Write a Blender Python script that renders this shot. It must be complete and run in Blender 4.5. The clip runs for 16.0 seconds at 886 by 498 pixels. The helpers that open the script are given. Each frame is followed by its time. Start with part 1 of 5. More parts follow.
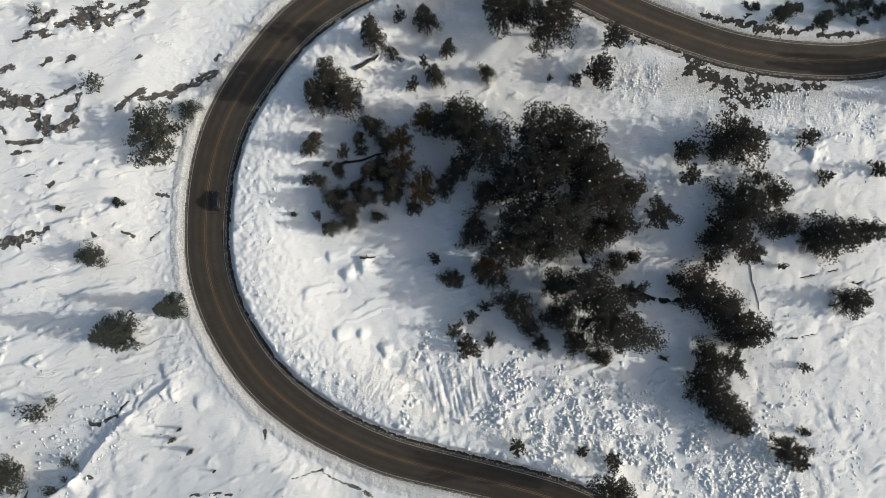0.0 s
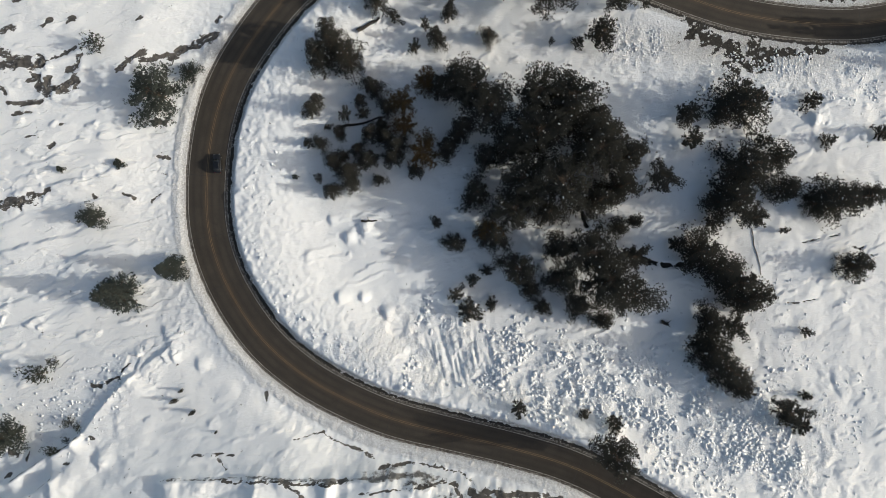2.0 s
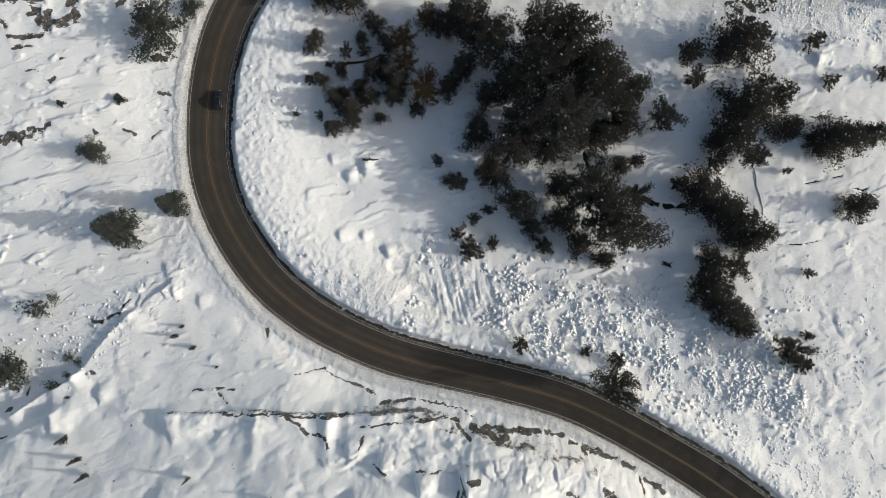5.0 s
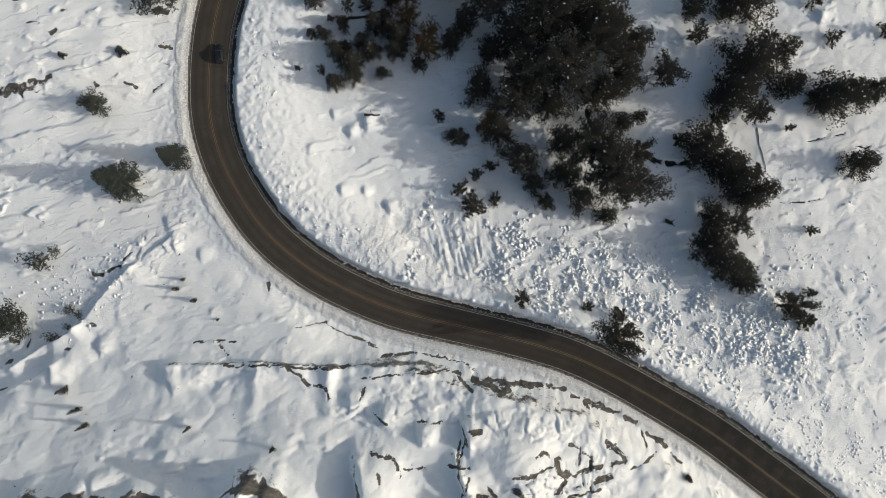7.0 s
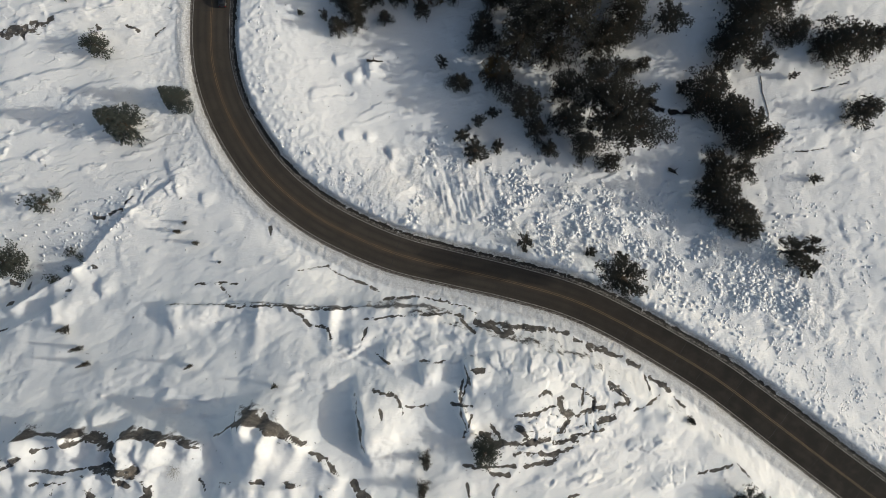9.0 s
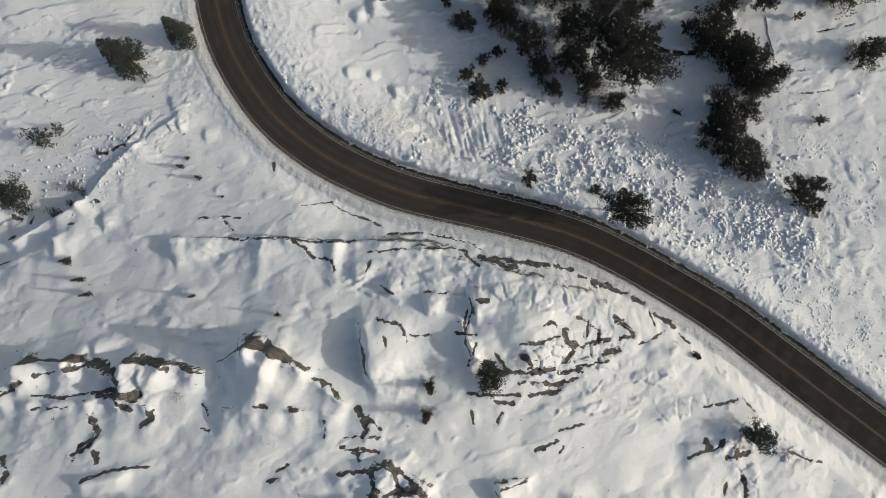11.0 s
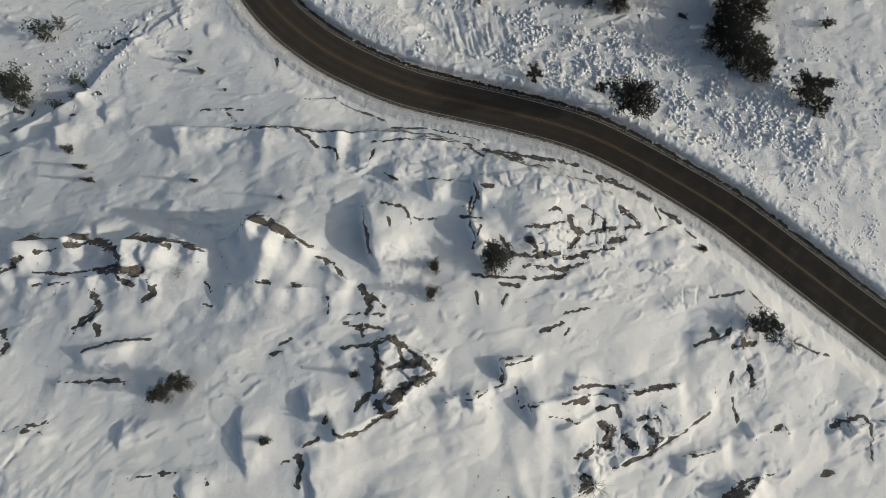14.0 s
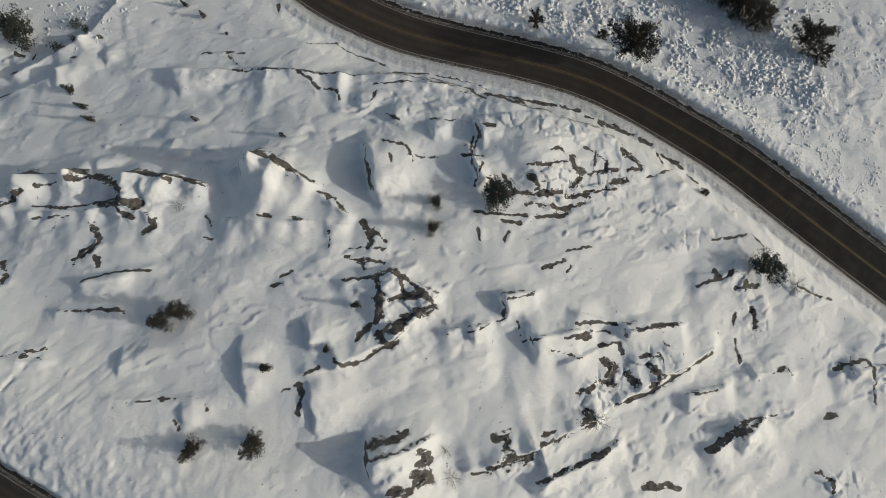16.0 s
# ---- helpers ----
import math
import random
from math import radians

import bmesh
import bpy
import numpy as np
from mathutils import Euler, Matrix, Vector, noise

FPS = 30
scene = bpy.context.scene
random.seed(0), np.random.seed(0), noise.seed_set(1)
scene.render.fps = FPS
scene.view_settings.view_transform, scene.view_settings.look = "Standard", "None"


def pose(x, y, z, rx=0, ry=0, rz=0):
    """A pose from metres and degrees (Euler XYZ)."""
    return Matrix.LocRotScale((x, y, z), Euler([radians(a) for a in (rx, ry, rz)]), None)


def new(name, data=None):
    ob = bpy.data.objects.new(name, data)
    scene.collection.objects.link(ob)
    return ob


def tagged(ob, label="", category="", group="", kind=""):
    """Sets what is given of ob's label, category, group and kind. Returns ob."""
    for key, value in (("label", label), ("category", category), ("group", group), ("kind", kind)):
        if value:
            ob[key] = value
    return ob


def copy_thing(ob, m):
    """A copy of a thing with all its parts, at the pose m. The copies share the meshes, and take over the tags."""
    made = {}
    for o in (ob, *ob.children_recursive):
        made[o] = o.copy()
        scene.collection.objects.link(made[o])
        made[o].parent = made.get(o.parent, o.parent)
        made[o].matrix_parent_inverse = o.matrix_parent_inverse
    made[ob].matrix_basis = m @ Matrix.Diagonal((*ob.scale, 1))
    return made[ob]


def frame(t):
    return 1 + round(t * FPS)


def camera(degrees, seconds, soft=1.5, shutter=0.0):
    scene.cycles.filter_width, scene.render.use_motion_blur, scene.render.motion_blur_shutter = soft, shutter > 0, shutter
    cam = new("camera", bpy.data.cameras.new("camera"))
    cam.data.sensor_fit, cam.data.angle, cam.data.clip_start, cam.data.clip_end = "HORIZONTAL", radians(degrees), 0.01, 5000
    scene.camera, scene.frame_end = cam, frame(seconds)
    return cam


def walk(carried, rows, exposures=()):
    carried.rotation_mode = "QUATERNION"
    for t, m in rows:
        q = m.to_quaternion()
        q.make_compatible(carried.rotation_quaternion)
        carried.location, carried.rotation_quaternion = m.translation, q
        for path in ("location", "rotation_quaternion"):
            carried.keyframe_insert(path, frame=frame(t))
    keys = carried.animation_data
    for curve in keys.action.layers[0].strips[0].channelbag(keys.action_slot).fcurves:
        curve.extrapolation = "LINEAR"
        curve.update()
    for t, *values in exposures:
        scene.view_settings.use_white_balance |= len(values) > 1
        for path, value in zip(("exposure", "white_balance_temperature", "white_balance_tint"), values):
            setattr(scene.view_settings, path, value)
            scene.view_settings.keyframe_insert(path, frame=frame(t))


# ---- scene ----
cam = camera(75.0, 16.0, soft=0.5)
METRES, EYE, TILT, LEAN, TURN = 100.0, 130.0, -90.0, 0.0, 0.0
ROWS = [
    (0.0, 0.0, 0.0, 0.0, 0.0, 0.0, -0.0),
    (0.5, -0.0012, 0.0003, -0.019, 0.01, -0.09, -0.01),
    (1.0, -0.0018, 0.0008, -0.0398, 0.02, -0.14, -0.0),
    (1.5, -0.0029, 0.0013, -0.0611, 0.02, -0.23, -0.0),
    (2.0, -0.0033, 0.0018, -0.0835, 0.02, -0.28, -0.01),
    (2.5, -0.004, 0.0026, -0.1078, 0.01, -0.26, -0.01),
    (3.0, -0.0045, 0.003, -0.1304, 0.03, -0.35, -0.02),
    (3.5, -0.0054, 0.0035, -0.1548, 0.03, -0.4, -0.03),
    (4.0, -0.0053, 0.0041, -0.1797, 0.06, -0.45, -0.05),
    (6.5, -0.0083, 0.0069, -0.3087, 0.06, -0.51, -0.14),
    (7.0, -0.0097, 0.0078, -0.3386, 0.06, -0.47, -0.17),
    (7.5, -0.0106, 0.0084, -0.3693, 0.08, -0.46, -0.19),
    (8.0, -0.0118, 0.0093, -0.4024, 0.08, -0.41, -0.23),
    (8.5, -0.0131, 0.0102, -0.4372, 0.07, -0.37, -0.25),
    (9.0, -0.0148, 0.0112, -0.4734, 0.07, -0.33, -0.27),
    (11.5, -0.0245, 0.018, -0.663, 0.08, -0.26, -0.4),
    (12.0, -0.0257, 0.0193, -0.7038, 0.08, -0.25, -0.42),
    (12.5, -0.0269, 0.0209, -0.7443, 0.07, -0.27, -0.44),
    (13.0, -0.0277, 0.0221, -0.7836, 0.09, -0.31, -0.45),
    (13.5, -0.0288, 0.0236, -0.8237, 0.11, -0.28, -0.48),
    (14.0, -0.0297, 0.0251, -0.8633, 0.11, -0.3, -0.49),
    (14.5, -0.0309, 0.0264, -0.9032, 0.13, -0.28, -0.52),
    (15.0, -0.0323, 0.0278, -0.9436, 0.14, -0.21, -0.54),
    (15.5, -0.0323, 0.0282, -0.9763, 0.08, -0.15, -0.58),
    (16.0, -0.0331, 0.0293, -0.9989, 0.04, 0.15, -0.62),
]
walk(cam, [(t, pose(0, 0, EYE, TILT, LEAN, TURN) @ pose(METRES * x, METRES * y, METRES * z, 90 + pitch, roll, yaw)) for t, x, y, z, yaw, pitch, roll in ROWS],
     [(0.0, -0.06, 7000, 5), (4.0, -0.10, 6990, 5), (8.0, -0.25, 7040, 5), (12.0, -0.55, 7000, 5), (16.0, -0.80, 7000, 4)])

# ---- sky and sun: a low, clear winter sun from the east ----
SUN_EL, SUN_AZ = 20.5, 95.0
world = bpy.data.worlds.new("sky")
scene.world = world
world.use_nodes = True
wn = world.node_tree.nodes
sky = wn.new("ShaderNodeTexSky")
sky.sky_type, sky.sun_disc = "NISHITA", False
sky.sun_elevation, sky.sun_rotation = radians(SUN_EL), radians(SUN_AZ)
sky.altitude, sky.dust_density, sky.ozone_density = 1200, 5.0, 0.4
wn["Background"].inputs[1].default_value = 0.15
world.node_tree.links.new(sky.outputs[0], wn["Background"].inputs[0])
sun = new("sun", bpy.data.lights.new("sun", "SUN"))
sun.data.energy, sun.data.angle, sun.data.color = 2.72, radians(0.55), (1.0, 0.985, 0.965)
to_sun = Vector((math.sin(radians(SUN_AZ)) * math.cos(radians(SUN_EL)), math.cos(radians(SUN_AZ)) * math.cos(radians(SUN_EL)), math.sin(radians(SUN_EL))))
sun.matrix_basis = Matrix.Translation(to_sun * 300) @ to_sun.to_track_quat("Z", "Y").to_matrix().to_4x4()


# ---- materials ----
class Mat:
    """A small node-tree writer."""

    def __init__(self, name):
        self.m = bpy.data.materials.new(name)
        self.m.use_nodes = True
        self.t = self.m.node_tree
        self.b = self.t.nodes["Principled BSDF"]

    def put(self, socket, value):
        if hasattr(value, "is_linked"):
            self.t.links.new(value, socket)
        elif isinstance(value, tuple) and len(value) == 3 and socket.type == "RGBA":
            socket.default_value = (*value, 1)
        else:
            socket.default_value = value

    def set(self, **kw):
        for k, v in kw.items():
            self.put(self.b.inputs[k.replace("_", " ")], v)
        return self

    def node(self, kind, out=0, **kw):
        n = self.t.nodes.new("ShaderNode" + kind)
        for k, v in kw.items():
            if k.startswith("i") and k[1:].isdigit():
                self.put(n.inputs[int(k[1:])], v)
            else:
                self.put(n.inputs[k], v)
        return n.outputs[out]

    def coords(self, kind="Object"):
        n = self.t.nodes.new("ShaderNodeTexCoord")
        return n.outputs[kind]

    def noise(self, scale, detail=4, rough=0.55, vector=None, stretch=None, distort=0.0):
        v = vector if vector is not None else self.coords()
        if stretch:
            v = self.node("Mapping", i0=v, i3=stretch)
        return self.node("TexNoise", Vector=v, Scale=scale, Detail=float(detail), Roughness=rough, Distortion=distort)

    def ramp(self, value, lo, hi, a=0.0, b=1.0):
        return self.node("MapRange", Value=value, i1=lo, i2=hi, i3=a, i4=b)

    def mix(self, f, a, b):
        n = self.t.nodes.new("ShaderNodeMix")
        n.data_type = "RGBA"
        self.put(n.inputs[0], f)
        self.put(n.inputs[6], a)
        self.put(n.inputs[7], b)
        return n.outputs[2]

    def math(self, op, a, b=0.0):
        n = self.t.nodes.new("ShaderNodeMath")
        n.operation = op
        self.put(n.inputs[0], a)
        self.put(n.inputs[1], b)
        return n.outputs[0]

    def attr(self, name):
        n = self.t.nodes.new("ShaderNodeAttribute")
        n.attribute_name = name
        return n.outputs["Fac"]

    def bump(self, height, strength, distance):
        n = self.t.nodes.new("ShaderNodeBump")
        self.put(n.inputs["Height"], height)
        n.inputs["Strength"].default_value = strength
        n.inputs["Distance"].default_value = distance
        self.put(self.b.inputs["Normal"], n.outputs[0])
        return self


def rock_colour(k):
    a = k.noise(0.9, 5, 0.6)
    b = k.noise(6.0, 6, 0.7)
    c = k.mix(k.ramp(a, 0.35, 0.65), (0.078, 0.071, 0.065), (0.185, 0.168, 0.152))
    return k.mix(k.ramp(b, 0.4, 0.75, 0.0, 0.7), c, (0.032, 0.029, 0.027))


def snow_slopes(name, low, high, mottled=0.12, plain=False):
    """Snow wherever it can lie, bare granite where the face is too steep; dirt, stone and bare ground by attribute."""
    k = Mat(name)
    geo = k.t.nodes.new("ShaderNodeNewGeometry")
    sep = k.t.nodes.new("ShaderNodeSeparateXYZ")
    k.t.links.new(geo.outputs["Normal"], sep.inputs[0])
    wob = k.noise(0.8, 6, 0.65)
    steep = k.math("ADD", sep.outputs[2], k.ramp(wob, 0.3, 0.7, -mottled, mottled))
    rock = k.ramp(steep, low, high, 1.0, 0.0)
    if plain:
        rock = k.math("MAXIMUM", rock, k.ramp(k.noise(0.9, 6, 0.65), 0.40, 0.46))
    else:
        turned = k.node("Mapping", i0=k.coords(), i2=(0, 0, radians(-14)))
        streak = k.noise(0.55, 7, 0.68, vector=turned, stretch=(0.5, 1.5, 1.0))
        bent = k.node("VectorMath", i0=turned, i1=k.node("TexNoise", 1, Vector=turned, Scale=1.1, Detail=3.0))
        cells = k.t.nodes.new("ShaderNodeTexVoronoi")
        k.put(cells.inputs["Vector"], k.node("Mapping", i0=bent, i3=(0.6, 1.15, 1.0)))
        cells.inputs["Scale"].default_value = 0.95
        tint = k.t.nodes.new("ShaderNodeSeparateXYZ")
        k.put(tint.inputs[0], cells.outputs["Color"])
        patchy = k.math("ADD", k.ramp(streak, 0.3, 0.7, -0.42, 0.42), k.ramp(tint.outputs[0], 0.0, 1.0, -0.24, 0.24))
        patchy = k.math("ADD", patchy, k.ramp(k.noise(1.9, 9, 0.72, vector=turned, stretch=(0.6, 1.2, 1.0)), 0.3, 0.7, -0.4, 0.4))
        stone = k.ramp(k.math("ADD", k.attr("stone"), k.math("MULTIPLY", patchy, k.ramp(k.attr("stone"), 0.05, 0.35, 0.0, 0.7))), 0.46, 0.50)
        rock = k.math("MAXIMUM", k.math("MULTIPLY", rock, k.attr("rocky")), stone)
    fine = k.noise(1.7, 9, 0.62)
    big = k.noise(0.06, 3, 0.5)
    snow = k.mix(k.ramp(big, 0.35, 0.65), (0.86, 0.86, 0.862), (0.81, 0.812, 0.82))
    snow = k.mix(k.ramp(fine, 0.55, 0.8, 0.0, 0.25), snow, (0.72, 0.725, 0.74))
    if not plain:
        grit = k.noise(3.0, 7, 0.8)
        dirt = k.math("MULTIPLY", k.attr("dirt"), k.ramp(grit, 0.36, 0.60))
        snow = k.mix(dirt, snow, (0.30, 0.27, 0.24))
    col = k.mix(rock, snow, rock_colour(k))
    if not plain:
        ground = k.mix(k.noise(2.5, 5, 0.6), (0.022, 0.0195, 0.0175), (0.052, 0.045, 0.038))
        # this dark colour covers bare earth, and painted shade in cuts and along the bank
        bare = k.ramp(k.math("ADD", k.attr("bare"), k.ramp(k.noise(0.75, 6, 0.68), 0.3, 0.7, -0.5, 0.5)), 0.44, 0.50)
        col = k.mix(bare, col, ground)
    k.set(Base_Color=col, Roughness=0.75)
    k.b.inputs["Specular IOR Level"].default_value = 0.25
    h = k.math("ADD", k.math("MULTIPLY", fine, 0.7), k.math("MULTIPLY", k.noise(5.5, 6, 0.65), 0.30))
    if not plain:
        h = k.math("MULTIPLY", h, k.ramp(k.attr("rough"), 0.0, 1.0, 0.02, 1.6))
        fold = k.math("ABSOLUTE", k.math("SUBTRACT", k.noise(0.45, 3, 0.45, vector=turned, stretch=(0.45, 1.0, 1.0), distort=0.3), 0.5))
        where = k.ramp(k.noise(0.11, 3, 0.6), 0.42, 0.62, 0.15, 1.0)
        h = k.math("ADD", h, k.math("MULTIPLY", k.math("MINIMUM", fold, 0.11), k.math("MULTIPLY", where, 0.8)))
        for size, rate, warp, seed, tall in ((0.20, 0.42, 3.6, 0.0, 0.34), (0.42, 0.75, 3.2, 40.0, 0.20)):
            place = k.node("Mapping", i0=turned, i1=(seed, seed, 0))
            axis = k.t.nodes.new("ShaderNodeSeparateXYZ")
            k.put(axis.inputs[0], place)
            q = k.math("ADD", k.math("MULTIPLY", axis.outputs[1], -rate), k.math("MULTIPLY", k.noise(size, 4, 0.55, vector=place, stretch=(0.5, 1.0, 1.0)), warp))
            lap = k.math("FRACT", q)
            crust = k.math("MINIMUM", k.math("MULTIPLY", lap, 12.0), k.math("MULTIPLY", k.math("SUBTRACT", 1.0, lap), 1.09))
            some = k.ramp(k.noise(0.30, 3, 0.6, vector=place, stretch=(0.5, 1.0, 1.0)), 0.52, 0.62)
            h = k.math("ADD", h, k.math("MULTIPLY", k.math("MULTIPLY", crust, some), k.math("MULTIPLY", k.attr("crust"), tall)))
    k.bump(h, 0.9, 0.42)
    return k.m


SNOW = snow_slopes("snow_ground", 0.38, 0.50)
ROCK = snow_slopes("snowy_granite", 0.58, 0.84, 0.30, plain=True)


def asphalt():
    k = Mat("asphalt")
    lat = k.attr("lane")
    wear = k.noise(0.25, 4, 0.6, stretch=(1, 1, 1))
    c = k.mix(k.ramp(wear, 0.35, 0.7), (0.056, 0.045, 0.035), (0.086, 0.069, 0.053))
    track = k.math("MULTIPLY", lat, k.ramp(k.noise(0.12, 3, 0.6), 0.3, 0.7, 0.35, 1.0))
    c = k.mix(track, c, (0.040, 0.033, 0.027))
    c = k.mix(k.math("MULTIPLY", k.attr("middle"), k.ramp(k.noise(0.2, 3, 0.6), 0.3, 0.7, 0.3, 0.8)), c, (0.118, 0.078, 0.048))
    grain = k.noise(14.0, 5, 0.7)
    c = k.mix(k.ramp(grain, 0.35, 0.75, 0.0, 0.5), c, (0.11, 0.10, 0.088))
    stain = k.ramp(k.noise(0.5, 5, 0.65, distort=0.6), 0.6, 0.75, 0.0, 0.35)
    c = k.mix(stain, c, (0.035, 0.031, 0.028))
    # blends the asphalt to a darker tone where this attribute rises
    c = k.mix(k.math("MULTIPLY", k.attr("blackish"), k.ramp(k.noise(0.3, 4, 0.6), 0.3, 0.6, 0.6, 0.92)), c, (0.021, 0.0185, 0.0165))
    edge = k.math("MULTIPLY", k.attr("edge"), k.ramp(k.noise(2.2, 6, 0.7), 0.42, 0.6))
    c = k.mix(edge, c, (0.34, 0.31, 0.28))
    k.set(Base_Color=c, Roughness=0.8)
    k.b.inputs["Specular IOR Level"].default_value = 0.15
    k.bump(k.noise(40.0, 3, 0.6), 0.3, 0.02)
    return k.m


def painted(name, colour, worn):
    k = Mat(name)
    c = k.mix(k.ramp(k.noise(1.6, 6, 0.7), 0.4, 0.66), colour, worn)
    k.set(Base_Color=c, Roughness=0.7)
    return k.m


ASPHALT = asphalt()
WHITE = painted("white_road_paint", (0.42, 0.39, 0.35), (0.14, 0.125, 0.11))
YELLOW = painted("yellow_road_paint", (0.19, 0.120, 0.056), (0.10, 0.073, 0.048))
TAR = Mat("tar_seal").set(Base_Color=(0.022, 0.02, 0.019), Roughness=0.6).m


def needles(name, a, b):
    k = Mat(name)
    info = k.t.nodes.new("ShaderNodeObjectInfo")
    geo = k.t.nodes.new("ShaderNodeNewGeometry")
    isl = geo.outputs["Random Per Island"]
    c = k.mix(isl, a, b)
    c = k.mix(k.math("MULTIPLY", info.outputs["Random"], 0.5), c, tuple(v * 0.6 for v in a))
    # a crown shades as one soft mass: each spray leans its normal away from the trunk
    flat = k.node("VectorMath", i0=k.coords(), i1=(0.0, 0.0, 0.0))
    flat.node.operation = "MULTIPLY_ADD"
    flat.node.inputs[1].default_value, flat.node.inputs[2].default_value = (1, 1, 0), (0, 0, 1.3)
    away = k.t.nodes.new("ShaderNodeVectorTransform")
    away.vector_type, away.convert_from, away.convert_to = "NORMAL", "OBJECT", "WORLD"
    k.put(away.inputs[0], flat)
    soft = k.node("VectorMath", i0=away.outputs[0], i1=k.node("VectorMath", i0=geo.outputs["Normal"], i1=geo.outputs["Normal"]))
    mass = k.node("VectorMath", i0=soft)
    mass.node.operation = "NORMALIZE"
    k.set(Base_Color=c, Roughness=0.9, Normal=mass)
    k.b.inputs["Specular IOR Level"].default_value = 0.08
    thin = k.t.nodes.new("ShaderNodeBsdfTranslucent")
    both = k.t.nodes.new("ShaderNodeMixShader")
    both.inputs[0].default_value = 0.35
    k.put(thin.inputs[0], c)
    k.t.links.new(k.b.outputs[0], both.inputs[1])
    k.t.links.new(thin.outputs[0], both.inputs[2])
    k.t.links.new(both.outputs[0], k.t.nodes["Material Output"].inputs[0])
    return k.m


def bark(name, a, b):
    k = Mat(name)
    k.set(Base_Color=k.mix(k.noise(5.0, 6, 0.7, stretch=(1, 1, 0.25)), a, b), Roughness=0.9)
    k.bump(k.noise(9.0, 5, 0.7, stretch=(1, 1, 0.2)), 0.8, 0.06)
    return k.m


PINE = needles("pine_needles", (0.068, 0.067, 0.060), (0.092, 0.090, 0.079))
FIR = needles("fir_needles", (0.098, 0.112, 0.104), (0.130, 0.144, 0.130))
OLIVE = needles("olive_needles", (0.080, 0.091, 0.080), (0.120, 0.130, 0.112))
RUSTY = needles("dry_brown_leaves", (0.125, 0.082, 0.042), (0.205, 0.142, 0.070))
GREYGREEN = needles("grey_green_leaves", (0.075, 0.084, 0.068), (0.12, 0.125, 0.10))
BARK = bark("pine_bark", (0.06, 0.042, 0.03), (0.13, 0.095, 0.07))
TWIG = bark("bare_twigs", (0.15, 0.13, 0.11), (0.26, 0.235, 0.20))
SNOWCAP = Mat("clinging_snow").set(Base_Color=(0.84, 0.845, 0.85), Roughness=0.8).m


# ---- noise over the plan ----
def table(seed):
    return np.random.RandomState(seed).uniform(-1, 1, (256, 256, 2))


TABLES = [table(s) for s in range(12)]


def wave(x, y, seed):
    g = TABLES[seed % 12]
    i, j = np.floor(x).astype(int), np.floor(y).astype(int)
    fx, fy = x - i, y - j
    u, v = fx * fx * fx * (fx * (fx * 6 - 15) + 10), fy * fy * fy * (fy * (fy * 6 - 15) + 10)

    def corner(a, b):
        q = g[(i + a) & 255, (j + b) & 255]
        return q[..., 0] * (fx - a) + q[..., 1] * (fy - b)

    p = corner(0, 0) * (1 - u) + corner(1, 0) * u
    q = corner(0, 1) * (1 - u) + corner(1, 1) * u
    return p * (1 - v) + q * v


def fbm(x, y, size, octaves=4, seed=0, gain=0.5):
    total, a, f = 0.0, 1.0, 1.0 / size
    for o in range(octaves):
        total = total + a * wave(x * f + 17.3 * o, y * f + 9.1 * o, seed + o)
        a, f = a * gain, f * 2.03
    return total


def lumps(x, y, size, seed, fill=0.7, lo=0.3, hi=0.75):
    """Rounded clods: one in most cells of a jittered lattice."""
    rs = np.random.RandomState(seed)
    jit, keep, rad = rs.uniform(0.1, 0.9, (64, 64, 2)), rs.uniform(0, 1, (64, 64)), rs.uniform(lo, hi, (64, 64))
    x, y = x / size, y / size
    i, j = np.floor(x).astype(int), np.floor(y).astype(int)
    best = np.zeros_like(x)
    for a in (-1, 0, 1):
        for b in (-1, 0, 1):
            ci, cj = (i + a) & 63, (j + b) & 63
            dx, dy = x - (i + a) - jit[ci, cj, 0], y - (j + b) - jit[ci, cj, 1]
            r = rad[ci, cj]
            d = 1 - (dx * dx + dy * dy * 1.3) / (r * r)
            best = np.maximum(best, np.where(keep[ci, cj] < fill, np.sqrt(np.clip(d, 0, 1)) * r, 0))
    return best * size


def blocks(x, y, size, seed, fill=0.6, lo=0.25, hi=0.55):
    """Broken slabs: tilted, squarish clods on a jittered lattice."""
    rs = np.random.RandomState(seed)
    jit, keep, rad = rs.uniform(0.1, 0.9, (64, 64, 2)), rs.uniform(0, 1, (64, 64)), rs.uniform(lo, hi, (64, 64))
    turn, tilt, tall = rs.uniform(0, 3.14, (64, 64)), rs.normal(0, 0.45, (64, 64, 2)), rs.uniform(0.25, 0.9, (64, 64))
    wx, wy = wave(x / size * 1.3, y / size * 1.3, 5), wave(x / size * 1.3 + 40, y / size * 1.3, 6)
    x, y = x / size + 0.35 * wx, y / size + 0.35 * wy
    i, j = np.floor(x).astype(int), np.floor(y).astype(int)
    best = np.zeros_like(x)
    for a in (-1, 0, 1):
        for b in (-1, 0, 1):
            ci, cj = (i + a) & 63, (j + b) & 63
            dx, dy = x - (i + a) - jit[ci, cj, 0], y - (j + b) - jit[ci, cj, 1]
            c, s, r = np.cos(turn[ci, cj]), np.sin(turn[ci, cj]), rad[ci, cj]
            p, q = dx * c + dy * s, (dy * c - dx * s) * 1.35
            d = (np.abs(p) ** 3 + np.abs(q) ** 3) ** (1 / 3) / r
            top = r * tall[ci, cj] * np.clip(1 + tilt[ci, cj, 0] * p / r + tilt[ci, cj, 1] * q / r, 0.1, 2)
            best = np.maximum(best, np.where(keep[ci, cj] < fill, top * (1 - smooth(0.55, 1.0, d)), 0))
    return best * size


